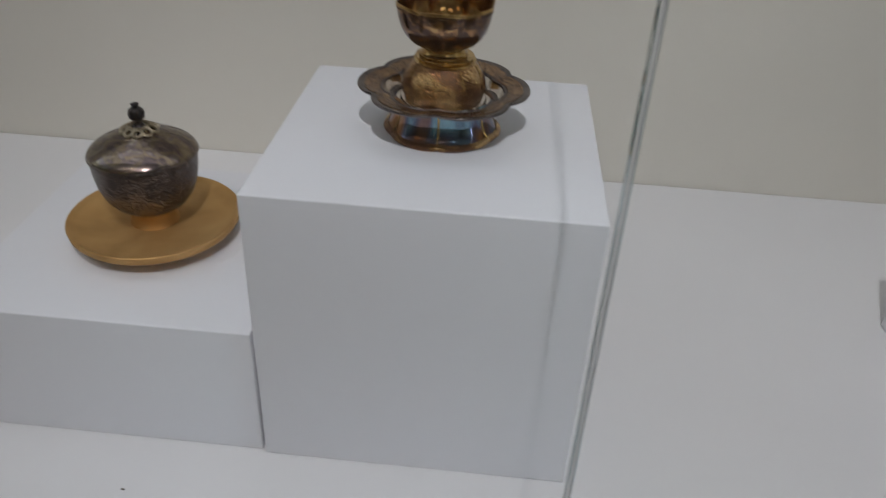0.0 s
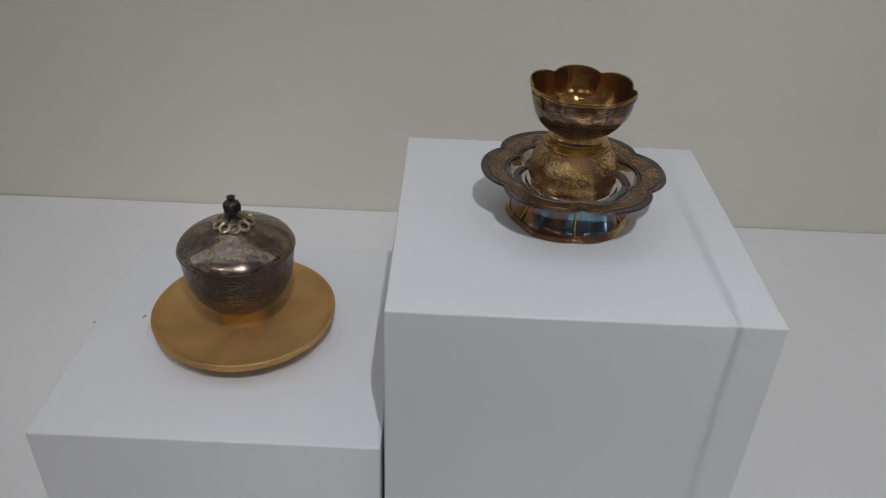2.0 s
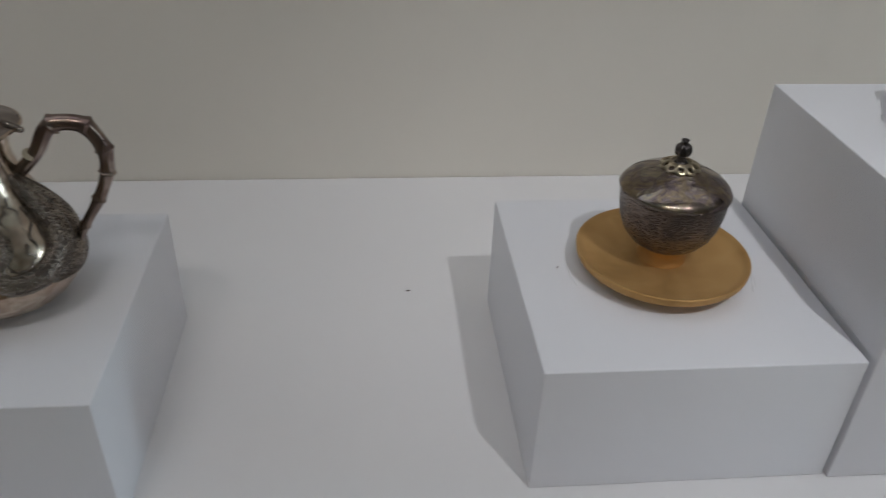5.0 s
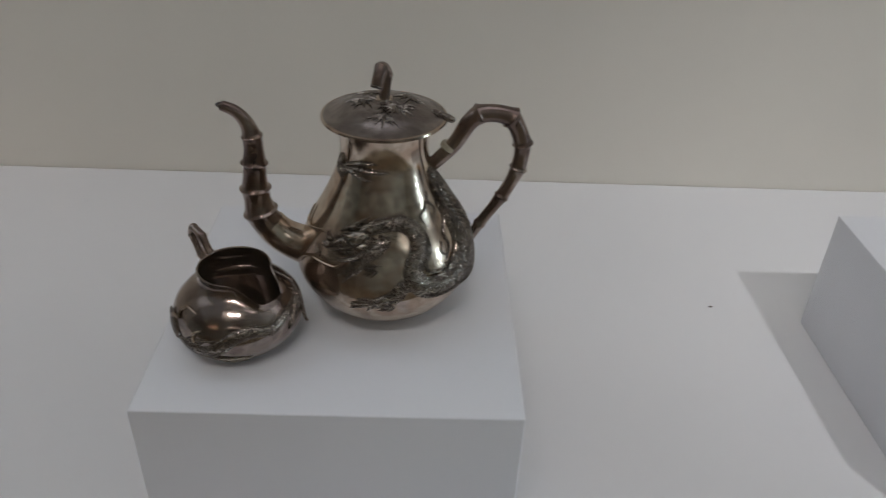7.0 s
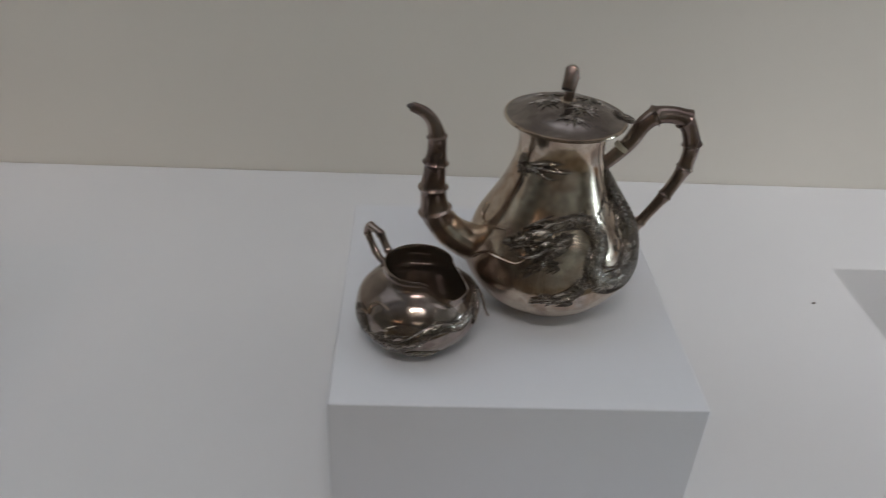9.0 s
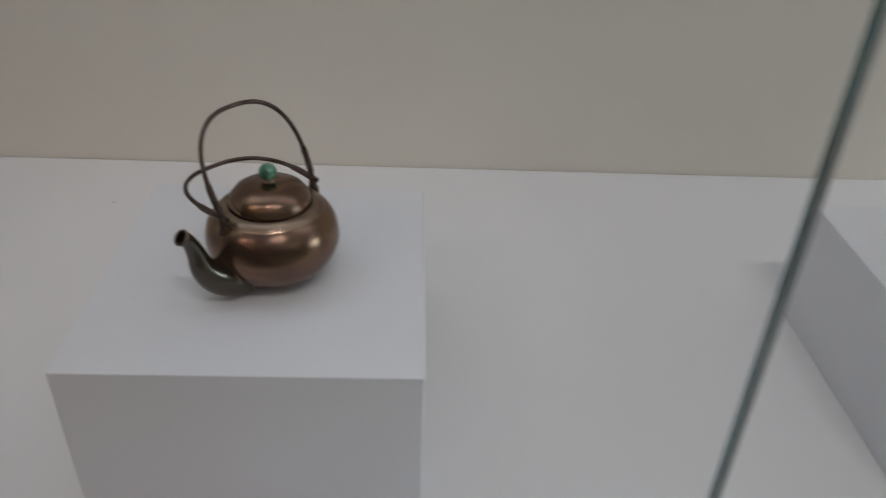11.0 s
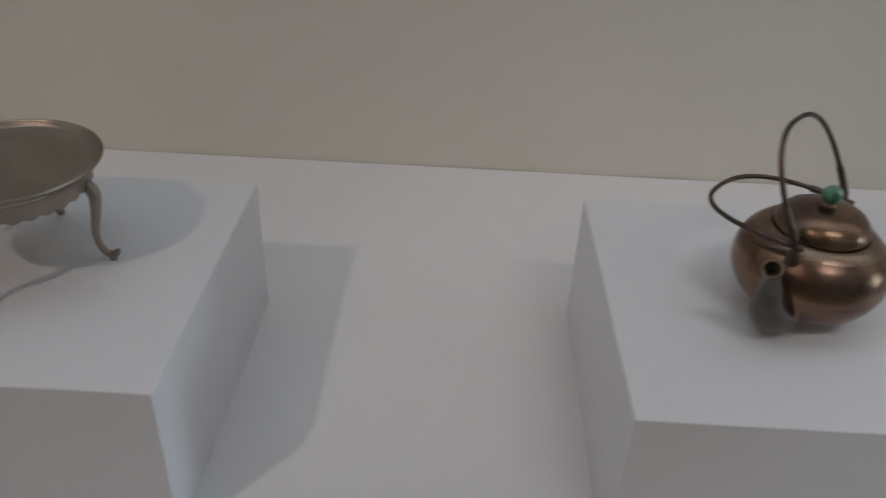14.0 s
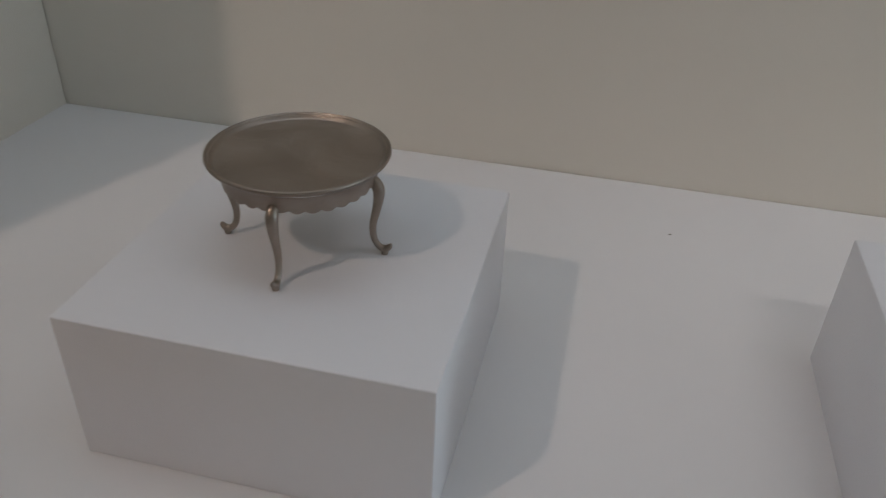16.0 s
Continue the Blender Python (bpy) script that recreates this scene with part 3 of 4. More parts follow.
# ---- lidded bowl on a gilt saucer ----
def saucer(place):
    ob = thing("gilt_saucer", place, "round matte gold saucer with a low rim", "saucer")
    part("base", lathe([(0.052, 0.0), (0.060, 0.0), (0.061, 0.004), (0.060, 0.013), (0.052, 0.013)], 64), GOLD_MATTE, ob)
    part("plate", lathe([(0.0, 0.0125), (0.060, 0.0125), (0.079, 0.0128), (0.0850, 0.0142), (0.0878, 0.0175), (0.0889, 0.0222), (0.0891, 0.0240), (0.0882, 0.0250), (0.0868, 0.0246), (0.0845, 0.0222), (0.0790, 0.0196), (0.068, 0.0182), (0.050, 0.0176), (0.0, 0.0174)], 128), GOLD_MATTE, ob)
    return ob


def lidded_bowl(place):
    ob = thing("lidded_bowl", place, "dark tarnished silver bowl with lid and fruit finial", "bowl")
    part("foot", lathe([(0.0, 0.0), (0.0250, 0.0), (0.0248, 0.003), (0.0234, 0.006), (0.0228, 0.012), (0.0250, 0.0190)], 64), GOLD_MATTE, ob, "matte gold foot ring")
    part("body", lathe([(0.0, 0.0158), (0.0200, 0.0162), (0.0290, 0.0190), (0.0376, 0.0256), (0.0446, 0.0350), (0.0494, 0.0472), (0.0519, 0.0605), (0.0530, 0.0735), (0.0534, 0.0776), (0.0524, 0.0786), (0.0510, 0.0748)], 96), BOWL_SILVER, ob, "engraved blackened body")
    dome = [(0.0543, 0.0820), (0.0532, 0.0841), (0.0500, 0.0876), (0.0450, 0.0911), (0.0380, 0.0950), (0.0305, 0.0984), (0.0232, 0.1014), (0.0172, 0.1041), (0.0124, 0.1062), (0.0090, 0.1073), (0.0, 0.1076)]
    lid = part("lid", lathe([(0.0505, 0.0795), (0.0530, 0.0800), (0.0541, 0.0812)] + dome, 96), LID_SILVER, ob, "domed purplish silver lid")

    part("lid_rim", lathe([(0.0505, 0.0781), (0.0534, 0.0783), (0.0546, 0.0791), (0.0550, 0.0803), (0.0546, 0.0815), (0.0538, 0.0821), (0.0525, 0.0815)], 96), BOWL_SILVER, lid, "dark rolled lid edge")

    def on_dome(a, r, lift=0.0):
        return (r * math.cos(a), r * math.sin(a), float(np.interp(r, [p[0] for p in dome[::-1]], [p[1] for p in dome[::-1]])) + lift)

    # engraved bamboo sprays round the lid
    bm = bmesh.new()
    rng = random.Random(11)
    for k in range(9):
        a = 2 * math.pi * (k + 0.3) / 9
        tube([(*on_dome(a + 0.10 * math.sin(i / 3.0 + k), 0.022 + i * 0.0028), 0.00019) for i in range(11)], 4, bm)
        for j in range(7):
            r0 = 0.024 + 0.0035 * j
            side = 1 if j % 2 else -1
            tube([(*on_dome(a + side * (0.02 + 0.09 * t), r0 + 0.006 * t + rng.uniform(-0.0008, 0.0008)), 0.00020 * (1.2 - t)) for t in (0.0, 0.35, 0.7, 1.0)], 4, bm)
    part("engraving", bm, BOWL_SILVER, lid, "fine engraved bamboo sprays")
    # pierced flower under the finial
    bm = bmesh.new()
    for k in range(10):
        a0 = 2 * math.pi * k / 10
        centre = Vector((0.0142 * math.cos(a0), 0.0142 * math.sin(a0), 0.1078 - 0.0012))
        rows = []
        for i in range(15):
            q = 2 * math.pi * i / 14
            out = 0.0046 * math.cos(q)
            side = 0.0046 * math.sin(q)
            p = centre + Vector((math.cos(a0), math.sin(a0), -0.55)) * out + Vector((-math.sin(a0), math.cos(a0), 0)) * side
            rows.append((*p, 0.0017))
        tube(rows, 6, bm)
    part("flower_plate", bm, FLOWER_SILVER, lid, "pale pierced silver flower")
    part("flower_disc", lathe([(0.0, 0.1088), (0.0115, 0.1084), (0.0120, 0.1076), (0.0, 0.1071)], 40), FLOWER_SILVER, lid)
    part("finial_stem", lathe([(0.0070, 0.1084), (0.0050, 0.1103), (0.0040, 0.1137), (0.0048, 0.1163)], 32), FINIAL_DARK, lid)
    part("finial_fruit", lathe([(0.0, 0.1146), (0.0045, 0.1150, 0.08), (0.0078, 0.1180, 0.14), (0.0086, 0.1219, 0.16), (0.0074, 0.1258, 0.14), (0.0042, 0.1284, 0.08), (0.0, 0.1289)], 64, 8), FINIAL_DARK, lid, "blackened ribbed fruit knob")
    part("finial_cap", lathe([(0.0, 0.1284), (0.0030, 0.1287), (0.0026, 0.1302), (0.0040, 0.1311), (0.0042, 0.1321), (0.0030, 0.1327), (0.0, 0.1325)], 24), FINIAL_DARK, lid)
    return ob


saucer((-0.1525, -0.4945, LOW))
lidded_bowl((-0.153, -0.4945, LOW + 0.0174))

# ---- silver teapot ----
POT = [(0.029, 0.0), (0.0432, 0.006), (0.0600, 0.019), (0.0735, 0.040), (0.0735, 0.056), (0.066, 0.079), (0.054, 0.100), (0.044, 0.120), (0.038, 0.137), (0.0355, 0.150), (0.036, 0.162), (0.038, 0.172)]


def fine_profile(profile, n=44):
    return [tuple(p) for p in spline(profile, n)]


POT = fine_profile(POT)


def relief(profile, points, n=40, wide=1.45, high=0.8, bm=None, seg=7):
    """A low rounded band laid on a turned body along (degrees, height, half-width)."""
    bm = bm or bmesh.new()
    rows = spline(points, n)
    skin = [Vector(on_skin(profile, q[0], q[1])) for q in rows]
    rings = []
    for i, q in enumerate(rows):
        d = (skin[min(i + 1, n)] - skin[max(i - 1, 0)]).normalized()
        slope = (radius_at(profile, q[1] + 0.002) - radius_at(profile, q[1] - 0.002)) / 0.004
        a = radians(q[0])
        up = Vector((math.cos(a), math.sin(a), -slope)).normalized()
        side = d.cross(up).normalized()
        rings.append([bm.verts.new(skin[i] - up * 0.0006 + side * q[2] * wide * math.cos(u) + up * (q[2] * high + 0.0006) * math.sin(u)) for u in (math.pi * k / (seg - 1) for k in range(seg))])
    for a, b in zip(rings, rings[1:]):
        for k in range(seg - 1):
            bm.faces.new((a[k], a[k + 1], b[k + 1], b[k]))
    bm.faces.new(rings[0])
    bm.faces.new(rings[-1])
    return bm


def skin_axes(profile, degrees, z):
    """Point, outward normal, and the two directions round and up a turned body."""
    a = radians(degrees)
    slope = (radius_at(profile, z + 0.002) - radius_at(profile, z - 0.002)) / 0.004
    up = Vector((math.cos(a) * slope, math.sin(a) * slope, 1)).normalized()
    round_ = Vector((-math.sin(a), math.cos(a), 0))
    return Vector(on_skin(profile, degrees, z)), round_.cross(up).normalized(), round_, up


def stud(bm, profile, degrees, z, length, width, height, turn=0.0, rings=4, seg=10):
    """A rounded boss on a turned body, its long side turned against the horizontal."""
    p, n, h, u = skin_axes(profile, degrees, z)
    c, q = math.cos(radians(turn)), math.sin(radians(turn))
    along, across = h * c + u * q, u * c - h * q
    loops = []
    for j in range(rings):
        e = math.pi / 2 * j / rings
        loops.append([bm.verts.new(p - n * 0.0006 + along * length / 2 * math.cos(e) * math.cos(w) + across * width / 2 * math.cos(e) * math.sin(w) + n * (height * math.sin(e))) for w in (2 * math.pi * k / seg for k in range(seg))])
    top = bm.verts.new(p + n * height)
    for a, b in zip(loops, loops[1:]):
        for k in range(seg):
            bm.faces.new((a[k], a[(k + 1) % seg], b[(k + 1) % seg], b[k]))
    for k in range(seg):
        bm.faces.new((loops[-1][k], loops[-1][(k + 1) % seg], top))
    bm.faces.new(loops[0])


def flame(bm, profile, points, n=14, high=1.0):
    """A tapering lick of mane, thick at its root."""
    m = len(points) - 1
    relief(profile, [(a, z, max(0.0003, w * (1 - i / m) ** 0.7)) for i, (a, z, w) in enumerate(points)], n, 1.0, high, bm, 6)


def serpent(profile, points, bm, plates=0.0022, scales=True, fins=True, high=0.62):
    """A dragon's body: round band, belly plates along one flank, rows of scales on its back and fins on the other flank."""
    relief(profile, points, 130, 1.0, high, bm, 9)
    rows = spline(points, 400)
    skin = [Vector(on_skin(profile, q[0], q[1])) for q in rows]
    run, row = 0.0, 0
    for i in range(1, 400):
        run += (skin[i] - skin[i - 1]).length
        if run < plates:
            continue
        run, row = 0.0, row + 1
        q, p = rows[i], skin[i]
        d = (skin[i + 1] - skin[i - 1]).normalized()
        n = skin_axes(profile, q[0], q[1])[1]
        side = d.cross(n).normalized()
        n = side.cross(d).normalized()

        def at(u, lift=0.0, push=0.0):
            return p + side * q[2] * math.cos(u) + n * (q[2] * high * math.sin(u) + lift) + d * push

        if q[2] > 0.0022:
            tube([(*at(u, 0.0002, k), r) for u, k, r in ((0.10, 0.0010, 0.0007), (0.45, 0.0003, 0.00085), (0.80, 0.0, 0.00075), (1.10, 0.0006, 0.0003))], 5, bm)
        if scales and q[2] > 0.0022:
            for u in ((1.35, 1.75, 2.15, 2.5) if row % 2 else (1.55, 1.95, 2.33)):
                c = at(u, 0.0001)
                r = min(0.0012, q[2] * 0.2)
                tip = bm.verts.new(at(u, 0.0007, 0.0))
                base = [bm.verts.new(c + d * r * a + side * r * b) for a, b in ((1.2, 0), (0.2, 0.9), (-0.8, 0.5), (-0.8, -0.5), (0.2, -0.9))]
                for k in range(5):
                    bm.faces.new((base[k], base[(k + 1) % 5], tip))
        if fins:
            crest = at(2.85)
            size = min(0.0030, 0.0010 + q[2] * 0.28)
            tube([(*crest, size * 0.42), (*(crest - side * size * 0.35 + d * size * 0.35), size * 0.36), (*(crest - side * size * 0.7 + d * size * 1.0 + n * 0.0003), 0.0003)], 5, bm)
    return bm


def teapot(place, turn):
    ob = thing("teapot", place, "tall tarnished silver teapot with dragon relief and bamboo handle", "teapot", turn)
    outline = POT
    body = part("body", lathe([(0.0, 0.001), (0.026, 0.001), (0.0275, 0.0)] + outline + [(0.0366, 0.172), (0.0345, 0.162), (0.034, 0.150)], 96), SILVER, ob)
    dragon = [(-108, 0.097, 0.0040), (-95, 0.1035, 0.0048), (-83, 0.1062, 0.0054), (-69, 0.1045, 0.0060), (-60, 0.096, 0.0066), (-61, 0.086, 0.0072), (-67, 0.0765, 0.0076), (-68, 0.067, 0.0079), (-62, 0.0575, 0.0084), (-50, 0.0545, 0.0090), (-37, 0.0565, 0.0102), (-23, 0.065, 0.0120), (-11, 0.079, 0.0140), (-7, 0.096, 0.0136), (-8, 0.112, 0.0104), (-13, 0.126, 0.0066), (-19, 0.137, 0.0022)]
    part("dragon_body", serpent(POT, dragon, bmesh.new()), SILVER_DARK, body, "scaled dragon relief in blackened silver")
    coil = [(-34, 0.0470, 0.0030), (-8, 0.0490, 0.0090), (12, 0.0640, 0.0130), (17, 0.0840, 0.0140), (12, 0.1030, 0.0120), (2, 0.1200, 0.0070), (-6, 0.1340, 0.0026)]
    part("dragon_coil", serpent(POT, coil, bmesh.new(), 0.0026, True, True, 0.38), SILVER_DARK, body, "dark scaled hind coil under the handle")
    # head: skull, snout, nostrils, brow, eye, lips, jaw, teeth
    bm = bmesh.new()
    for deg, z, ln, w, h, turn in ((-110, 0.0950, 0.024, 0.0155, 0.0060, 20), (-121, 0.0895, 0.020, 0.0110, 0.0058, 22), (-132, 0.0850, 0.0095, 0.0085, 0.0062, 10), (-130, 0.0895, 0.0060, 0.0045, 0.0058, 30),
                                   (-104, 0.0890, 0.014, 0.0100, 0.0045, 40), (-117, 0.0955, 0.0100, 0.0050, 0.0075, 25), (-125, 0.0935, 0.0070, 0.0040, 0.0062, 20), (-113, 0.0845, 0.0130, 0.0060, 0.0030, 15)):
        stud(bm, POT, deg, z, ln, w, h, turn)
    relief(POT, [(-124, 0.0970, 0.0012), (-117, 0.1010, 0.0022), (-109, 0.1030, 0.0022), (-102, 0.1030, 0.0008)], 16, 1.0, 2.4, bm, 7)
    relief(POT, [(-136, 0.0825, 0.0010), (-127, 0.0830, 0.0016), (-118, 0.0862, 0.0017), (-110, 0.0890, 0.0016), (-104, 0.0930, 0.0006)], 20, 1.0, 2.6, bm, 7)
    relief(POT, [(-121, 0.0775, 0.0012), (-115, 0.0785, 0.0022), (-108, 0.0815, 0.0026), (-101, 0.0870, 0.0022)], 16, 1.0, 2.0, bm, 7)
    for k in range(6):
        a, z = -127 + 3.0 * k, 0.0828 + 0.0009 * k
        tube(skin_rows(POT, [(a, z, 0.0008), (a + 0.6, z - 0.0030, 0.0003)], 3, 0.0026), 5, bm)
    part("dragon_head", bm, SILVER_DARK, body, "whiskered dragon head in relief")
    part("dragon_eye", ball(0.0019, on_skin(POT, -113, 0.0978, 0.0056), 1.0, 14), SILVER, body, "bright round eye")
    for pts in (
        [(-133, 0.0880, 0.0013), (-137, 0.0923, 0.0013), (-146, 0.0903, 0.0013), (-160, 0.0860, 0.0012), (-171, 0.0875, 0.0011), (-178, 0.0960, 0.0006)],
        [(-122, 0.0830, 0.0011), (-116, 0.0800, 0.0013), (-116, 0.0757, 0.0013), (-122, 0.0715, 0.0013), (-131, 0.0710, 0.0013), (-145, 0.0695, 0.0012), (-153, 0.0640, 0.0011), (-160, 0.0540, 0.0006)],
    ):
        part("whisker", tube(skin_rows(POT, pts, 44, 0.0016), 8), SILVER, body, "long silver whisker")
    # horns, mane along the neck, beard, and the flames among the coils
    bm = bmesh.new()
    for pts in (
        [(-107, 0.1006, 0.0024), (-100, 0.1050, 0.0024), (-86, 0.1085, 0.0020), (-78, 0.1112, 0.0017), (-68, 0.1135, 0.0004)],
        [(-115, 0.1023, 0.0020), (-108, 0.1066, 0.0018), (-99, 0.1115, 0.0004)],
    ):
        relief(POT, pts, 24, 1.0, 2.0, bm, 7)
    part("horns", bm, SILVER_DARK, body, "swept-back dragon horns")
    bm = bmesh.new()
    rng = random.Random(4)
    for k in range(15):
        t = k / 14.0
        d0, z0 = -112 + 26 * t, 0.1015 + 0.0075 * math.sin(1.5 * t)
        flame(bm, POT, [(d0, z0, 0.0019), (d0 + 6, z0 + rng.uniform(0.001, 0.0030), 0.0019), (d0 + 12, z0 + rng.uniform(0.0, 0.0035), 0.0015), (d0 + rng.uniform(15, 22), z0 + rng.uniform(0.001, 0.0055), 0.0010)], 12, 1.5)
    for k in range(11):
        d0, z0 = -108 + 1.8 * k, 0.0930 + 0.0006 * k - 0.0022 * (k % 3)
        flame(bm, POT, [(d0, z0, 0.0017), (d0 + 5, z0 - 0.0010, 0.0017), (d0 + 9, z0 - rng.uniform(-0.001, 0.0025), 0.0012), (d0 + 14, z0 - rng.uniform(-0.003, 0.003), 0.0008)], 12, 1.5)
    for k in range(7):
        d0, z0 = -111 + 2.0 * k, 0.0790 + 0.0006 * k
        flame(bm, POT, [(d0, z0, 0.0016), (d0 + 2, z0 - 0.0030, 0.0016), (d0 + 7, z0 - 0.0050, 0.0012), (d0 + 11, z0 - 0.0045 + 0.001 * (k % 2), 0.0006)], 10, 1.4)
    for pts in (
        [(-42, 0.1180, 0.0010), (-45, 0.1120, 0.0018), (-52, 0.1085, 0.0018), (-49, 0.1010, 0.0012), (-46, 0.0985, 0.0008)],
        [(-36, 0.1230, 0.0010), (-39, 0.1160, 0.0016), (-33, 0.1100, 0.0018), (-38, 0.1030, 0.0010)],
        [(-27, 0.1120, 0.0016), (-25, 0.1000, 0.0020), (-35, 0.0900, 0.0022), (-34, 0.0800, 0.0020), (-42, 0.0692, 0.0018), (-44, 0.0575, 0.0012)],
        [(-18, 0.1040, 0.0018), (-24, 0.0900, 0.0020), (-26, 0.0790, 0.0020), (-32, 0.0715, 0.0018), (-41, 0.0656, 0.0010)],
        [(-51, 0.0960, 0.0014), (-52, 0.0837, 0.0018), (-58, 0.0740, 0.0020), (-54, 0.0685, 0.0018), (-45, 0.0670, 0.0010)],
        [(-40, 0.0860, 0.0012), (-43, 0.0790, 0.0016), (-38, 0.0735, 0.0012), (-44, 0.0700, 0.0008)],
        [(-58, 0.0700, 0.0016), (-50, 0.0660, 0.0018), (-40, 0.0690, 0.0014), (-34, 0.0660, 0.0008)],
    ):
        flame(bm, POT, pts, 24, 1.3)
    part("mane", bm, SILVER_DARK, body, "flame-like mane and tail relief")
    for leg, toes in (
        ([(-82, 0.0975, 0.0020), (-90, 0.0912, 0.0044), (-97, 0.0850, 0.0040), (-104, 0.0780, 0.0032)], ((-112, 0.0640), (-115, 0.0605), (-118, 0.0660), (-106, 0.0680))),
        ([(-70, 0.0625, 0.0040), (-76, 0.0600, 0.0054), (-82, 0.0530, 0.0048), (-93, 0.0475, 0.0036)], ((-109, 0.0400), (-108, 0.0450), (-104, 0.0500), (-98, 0.0395))),
    ):
        bm = serpent(POT, leg, bmesh.new(), 0.0020, True, True)
        a0, z0 = leg[-1][:2]
        for ta, tz in toes:
            pts = [(a0, z0, 0.0019), ((a0 + ta) / 2 + 1.5, (z0 + tz) / 2 + 0.0016, 0.0019), (ta, tz, 0.0004)]
            tube(skin_rows(POT, pts, 10, 0.0012), 7, bm)
        for k in range(4):
            flame(bm, POT, [(a0 + 3 + 2 * k, z0 - 0.002, 0.0015), (a0 + 6 + 2 * k, z0 - 0.0050, 0.0015), (a0 + 2 + 2 * k, z0 - 0.0085 - 0.001 * (k % 2), 0.0006)], 10, 1.3)
        part("claw", bm, SILVER_DARK, body, "dragon claw relief")
    # bamboo leaves tied at the neck
    bm = bmesh.new()
    for ta, tz, w in ((-94, 0.1500, 0.0034), (-79, 0.1435, 0.0036), (-101, 0.1370, 0.0034), (-110, 0.1470, 0.0026)):
        relief(POT, [(-149, 0.1420, 0.0010), ((-149 + ta) / 2 - 4, (0.1425 + tz) / 2 + 0.0012, w), (ta - 12, tz + 0.0004, w * 0.7), (ta, tz, 0.0003)], 20, 0.75, 1.0, bm, 7)
    for k in range(9):
        a = radians(95 + 30 * k)
        relief(POT, [(-149, 0.1415, 0.0014), (-149 + 9 * math.cos(a), 0.1415 + 0.0055 * math.sin(a), 0.0021), (-149 + 16 * math.cos(a), 0.1415 + 0.0100 * math.sin(a), 0.0004)], 10, 1.0, 1.3, bm, 6)
    relief(POT, [(-150, 0.1380, 0.0008), (-143, 0.1290, 0.0009), (-146, 0.1180, 0.0008), (-150, 0.1080, 0.0004)], 20, 1.0, 1.0, bm, 5)
    part("leaf_spray", bm, SILVER_DARK, body, "spray of bamboo leaves in relief")
    # spout
    pts = [(-0.052, 0, 0.046, 0.0185), (-0.070, 0, 0.053, 0.0160), (-0.088, 0, 0.064, 0.0140), (-0.1010, 0, 0.081, 0.0125), (-0.1050, 0, 0.103, 0.0108), (-0.1045, 0, 0.124, 0.0092), (-0.1030, 0, 0.146, 0.0078), (-0.1060, 0, 0.163, 0.0062), (-0.1140, 0, 0.1745, 0.0050), (-0.1250, 0, 0.1800, 0.0042)]
    spout = part("spout", bamboo(pts, (0.36, 0.47, 0.59, 0.715), 110, 20, 1.24), BAMBOO_SILVER, ob, "tapering bamboo-jointed spout")
    spout.matrix_local = pose(0, 0, 0.005, 0, 0, 5)
    # solid dark ball painted as the shaded opening; the spout is closed
    part("spout_mouth", ball(0.0036, (-0.1254, 0, 0.1803), 0.5, 16), FINIAL_DARK, spout, "spout mouth, the shade of its opening put into a dark colour")
    part("spout_root", tube(spline([(x, y, z, r * 1.03) for x, y, z, r in pts[:4]], 24)[:22], 20), SILVER, spout, "paler silver root of the spout")
    part("spout_collar", tube([(-0.0620, 0, 0.0495, 0.0195), (-0.0650, 0, 0.0507, 0.0188), (-0.0670, 0, 0.0515, 0.0172)], 24), SILVER, spout)
    # handle
    pts = [(0.032, 0, 0.1295, 0.0057), (0.046, 0, 0.1425, 0.0062), (0.0582, 0, 0.1565, 0.0068), (0.0682, 0, 0.1735, 0.0073), (0.0812, 0, 0.182, 0.0075), (0.0962, 0, 0.1805, 0.0075), (0.1077, 0, 0.1695, 0.0073), (0.1132, 0, 0.1515, 0.0068), (0.1117, 0, 0.1345, 0.0063), (0.1052, 0, 0.1165, 0.0056), (0.0942, 0, 0.0975, 0.005), (0.0822, 0, 0.0795, 0.0044), (0.0722, 0, 0.0605, 0.0037)]
    handle = part("handle", bamboo(pts, (0.30, 0.45, 0.57, 0.68, 0.80, 0.92), 140, 18, 1.26), BAMBOO_SILVER, ob, "brown bamboo-jointed handle")
    handle.matrix_local = pose(0, 0, -0.003, 0, 0, 5)
    part("insulator_ring", tube([(0.0508, 0, 0.1500, 0.0068), (0.0520, 0, 0.1518, 0.0071), (0.0532, 0, 0.1536, 0.0068)], 20), IVORY, handle, "pale ivory insulating ring")
    # lid
    part("lid_edge", lathe([(0.0470, 0.1748), (0.0492, 0.1750), (0.0502, 0.1762), (0.0497, 0.1776), (0.0482, 0.1781), (0.0470, 0.1774)], 96), SILVER, ob, "bright rolled lid edge")
    lid = part("lid", lathe([(0.0, 0.170), (0.034, 0.170), (0.044, 0.1735), (0.0482, 0.1748), (0.0491, 0.1762), (0.0488, 0.1776), (0.0470, 0.1783), (0.0425, 0.1791), (0.0360, 0.1828), (0.0270, 0.1868), (0.0160, 0.1895), (0.0, 0.1905)], 96), TRAY_LID, ob, "domed lid with bamboo leaves")
    bm = bmesh.new()
    dome = [(0.0478, 0.1765), (0.0420, 0.1790), (0.0360, 0.1828), (0.0270, 0.1868), (0.0160, 0.1895), (0.0, 0.1905)]

    def lid_z(r):
        return float(np.interp(r, [p[0] for p in dome[::-1]], [p[1] for p in dome[::-1]]))

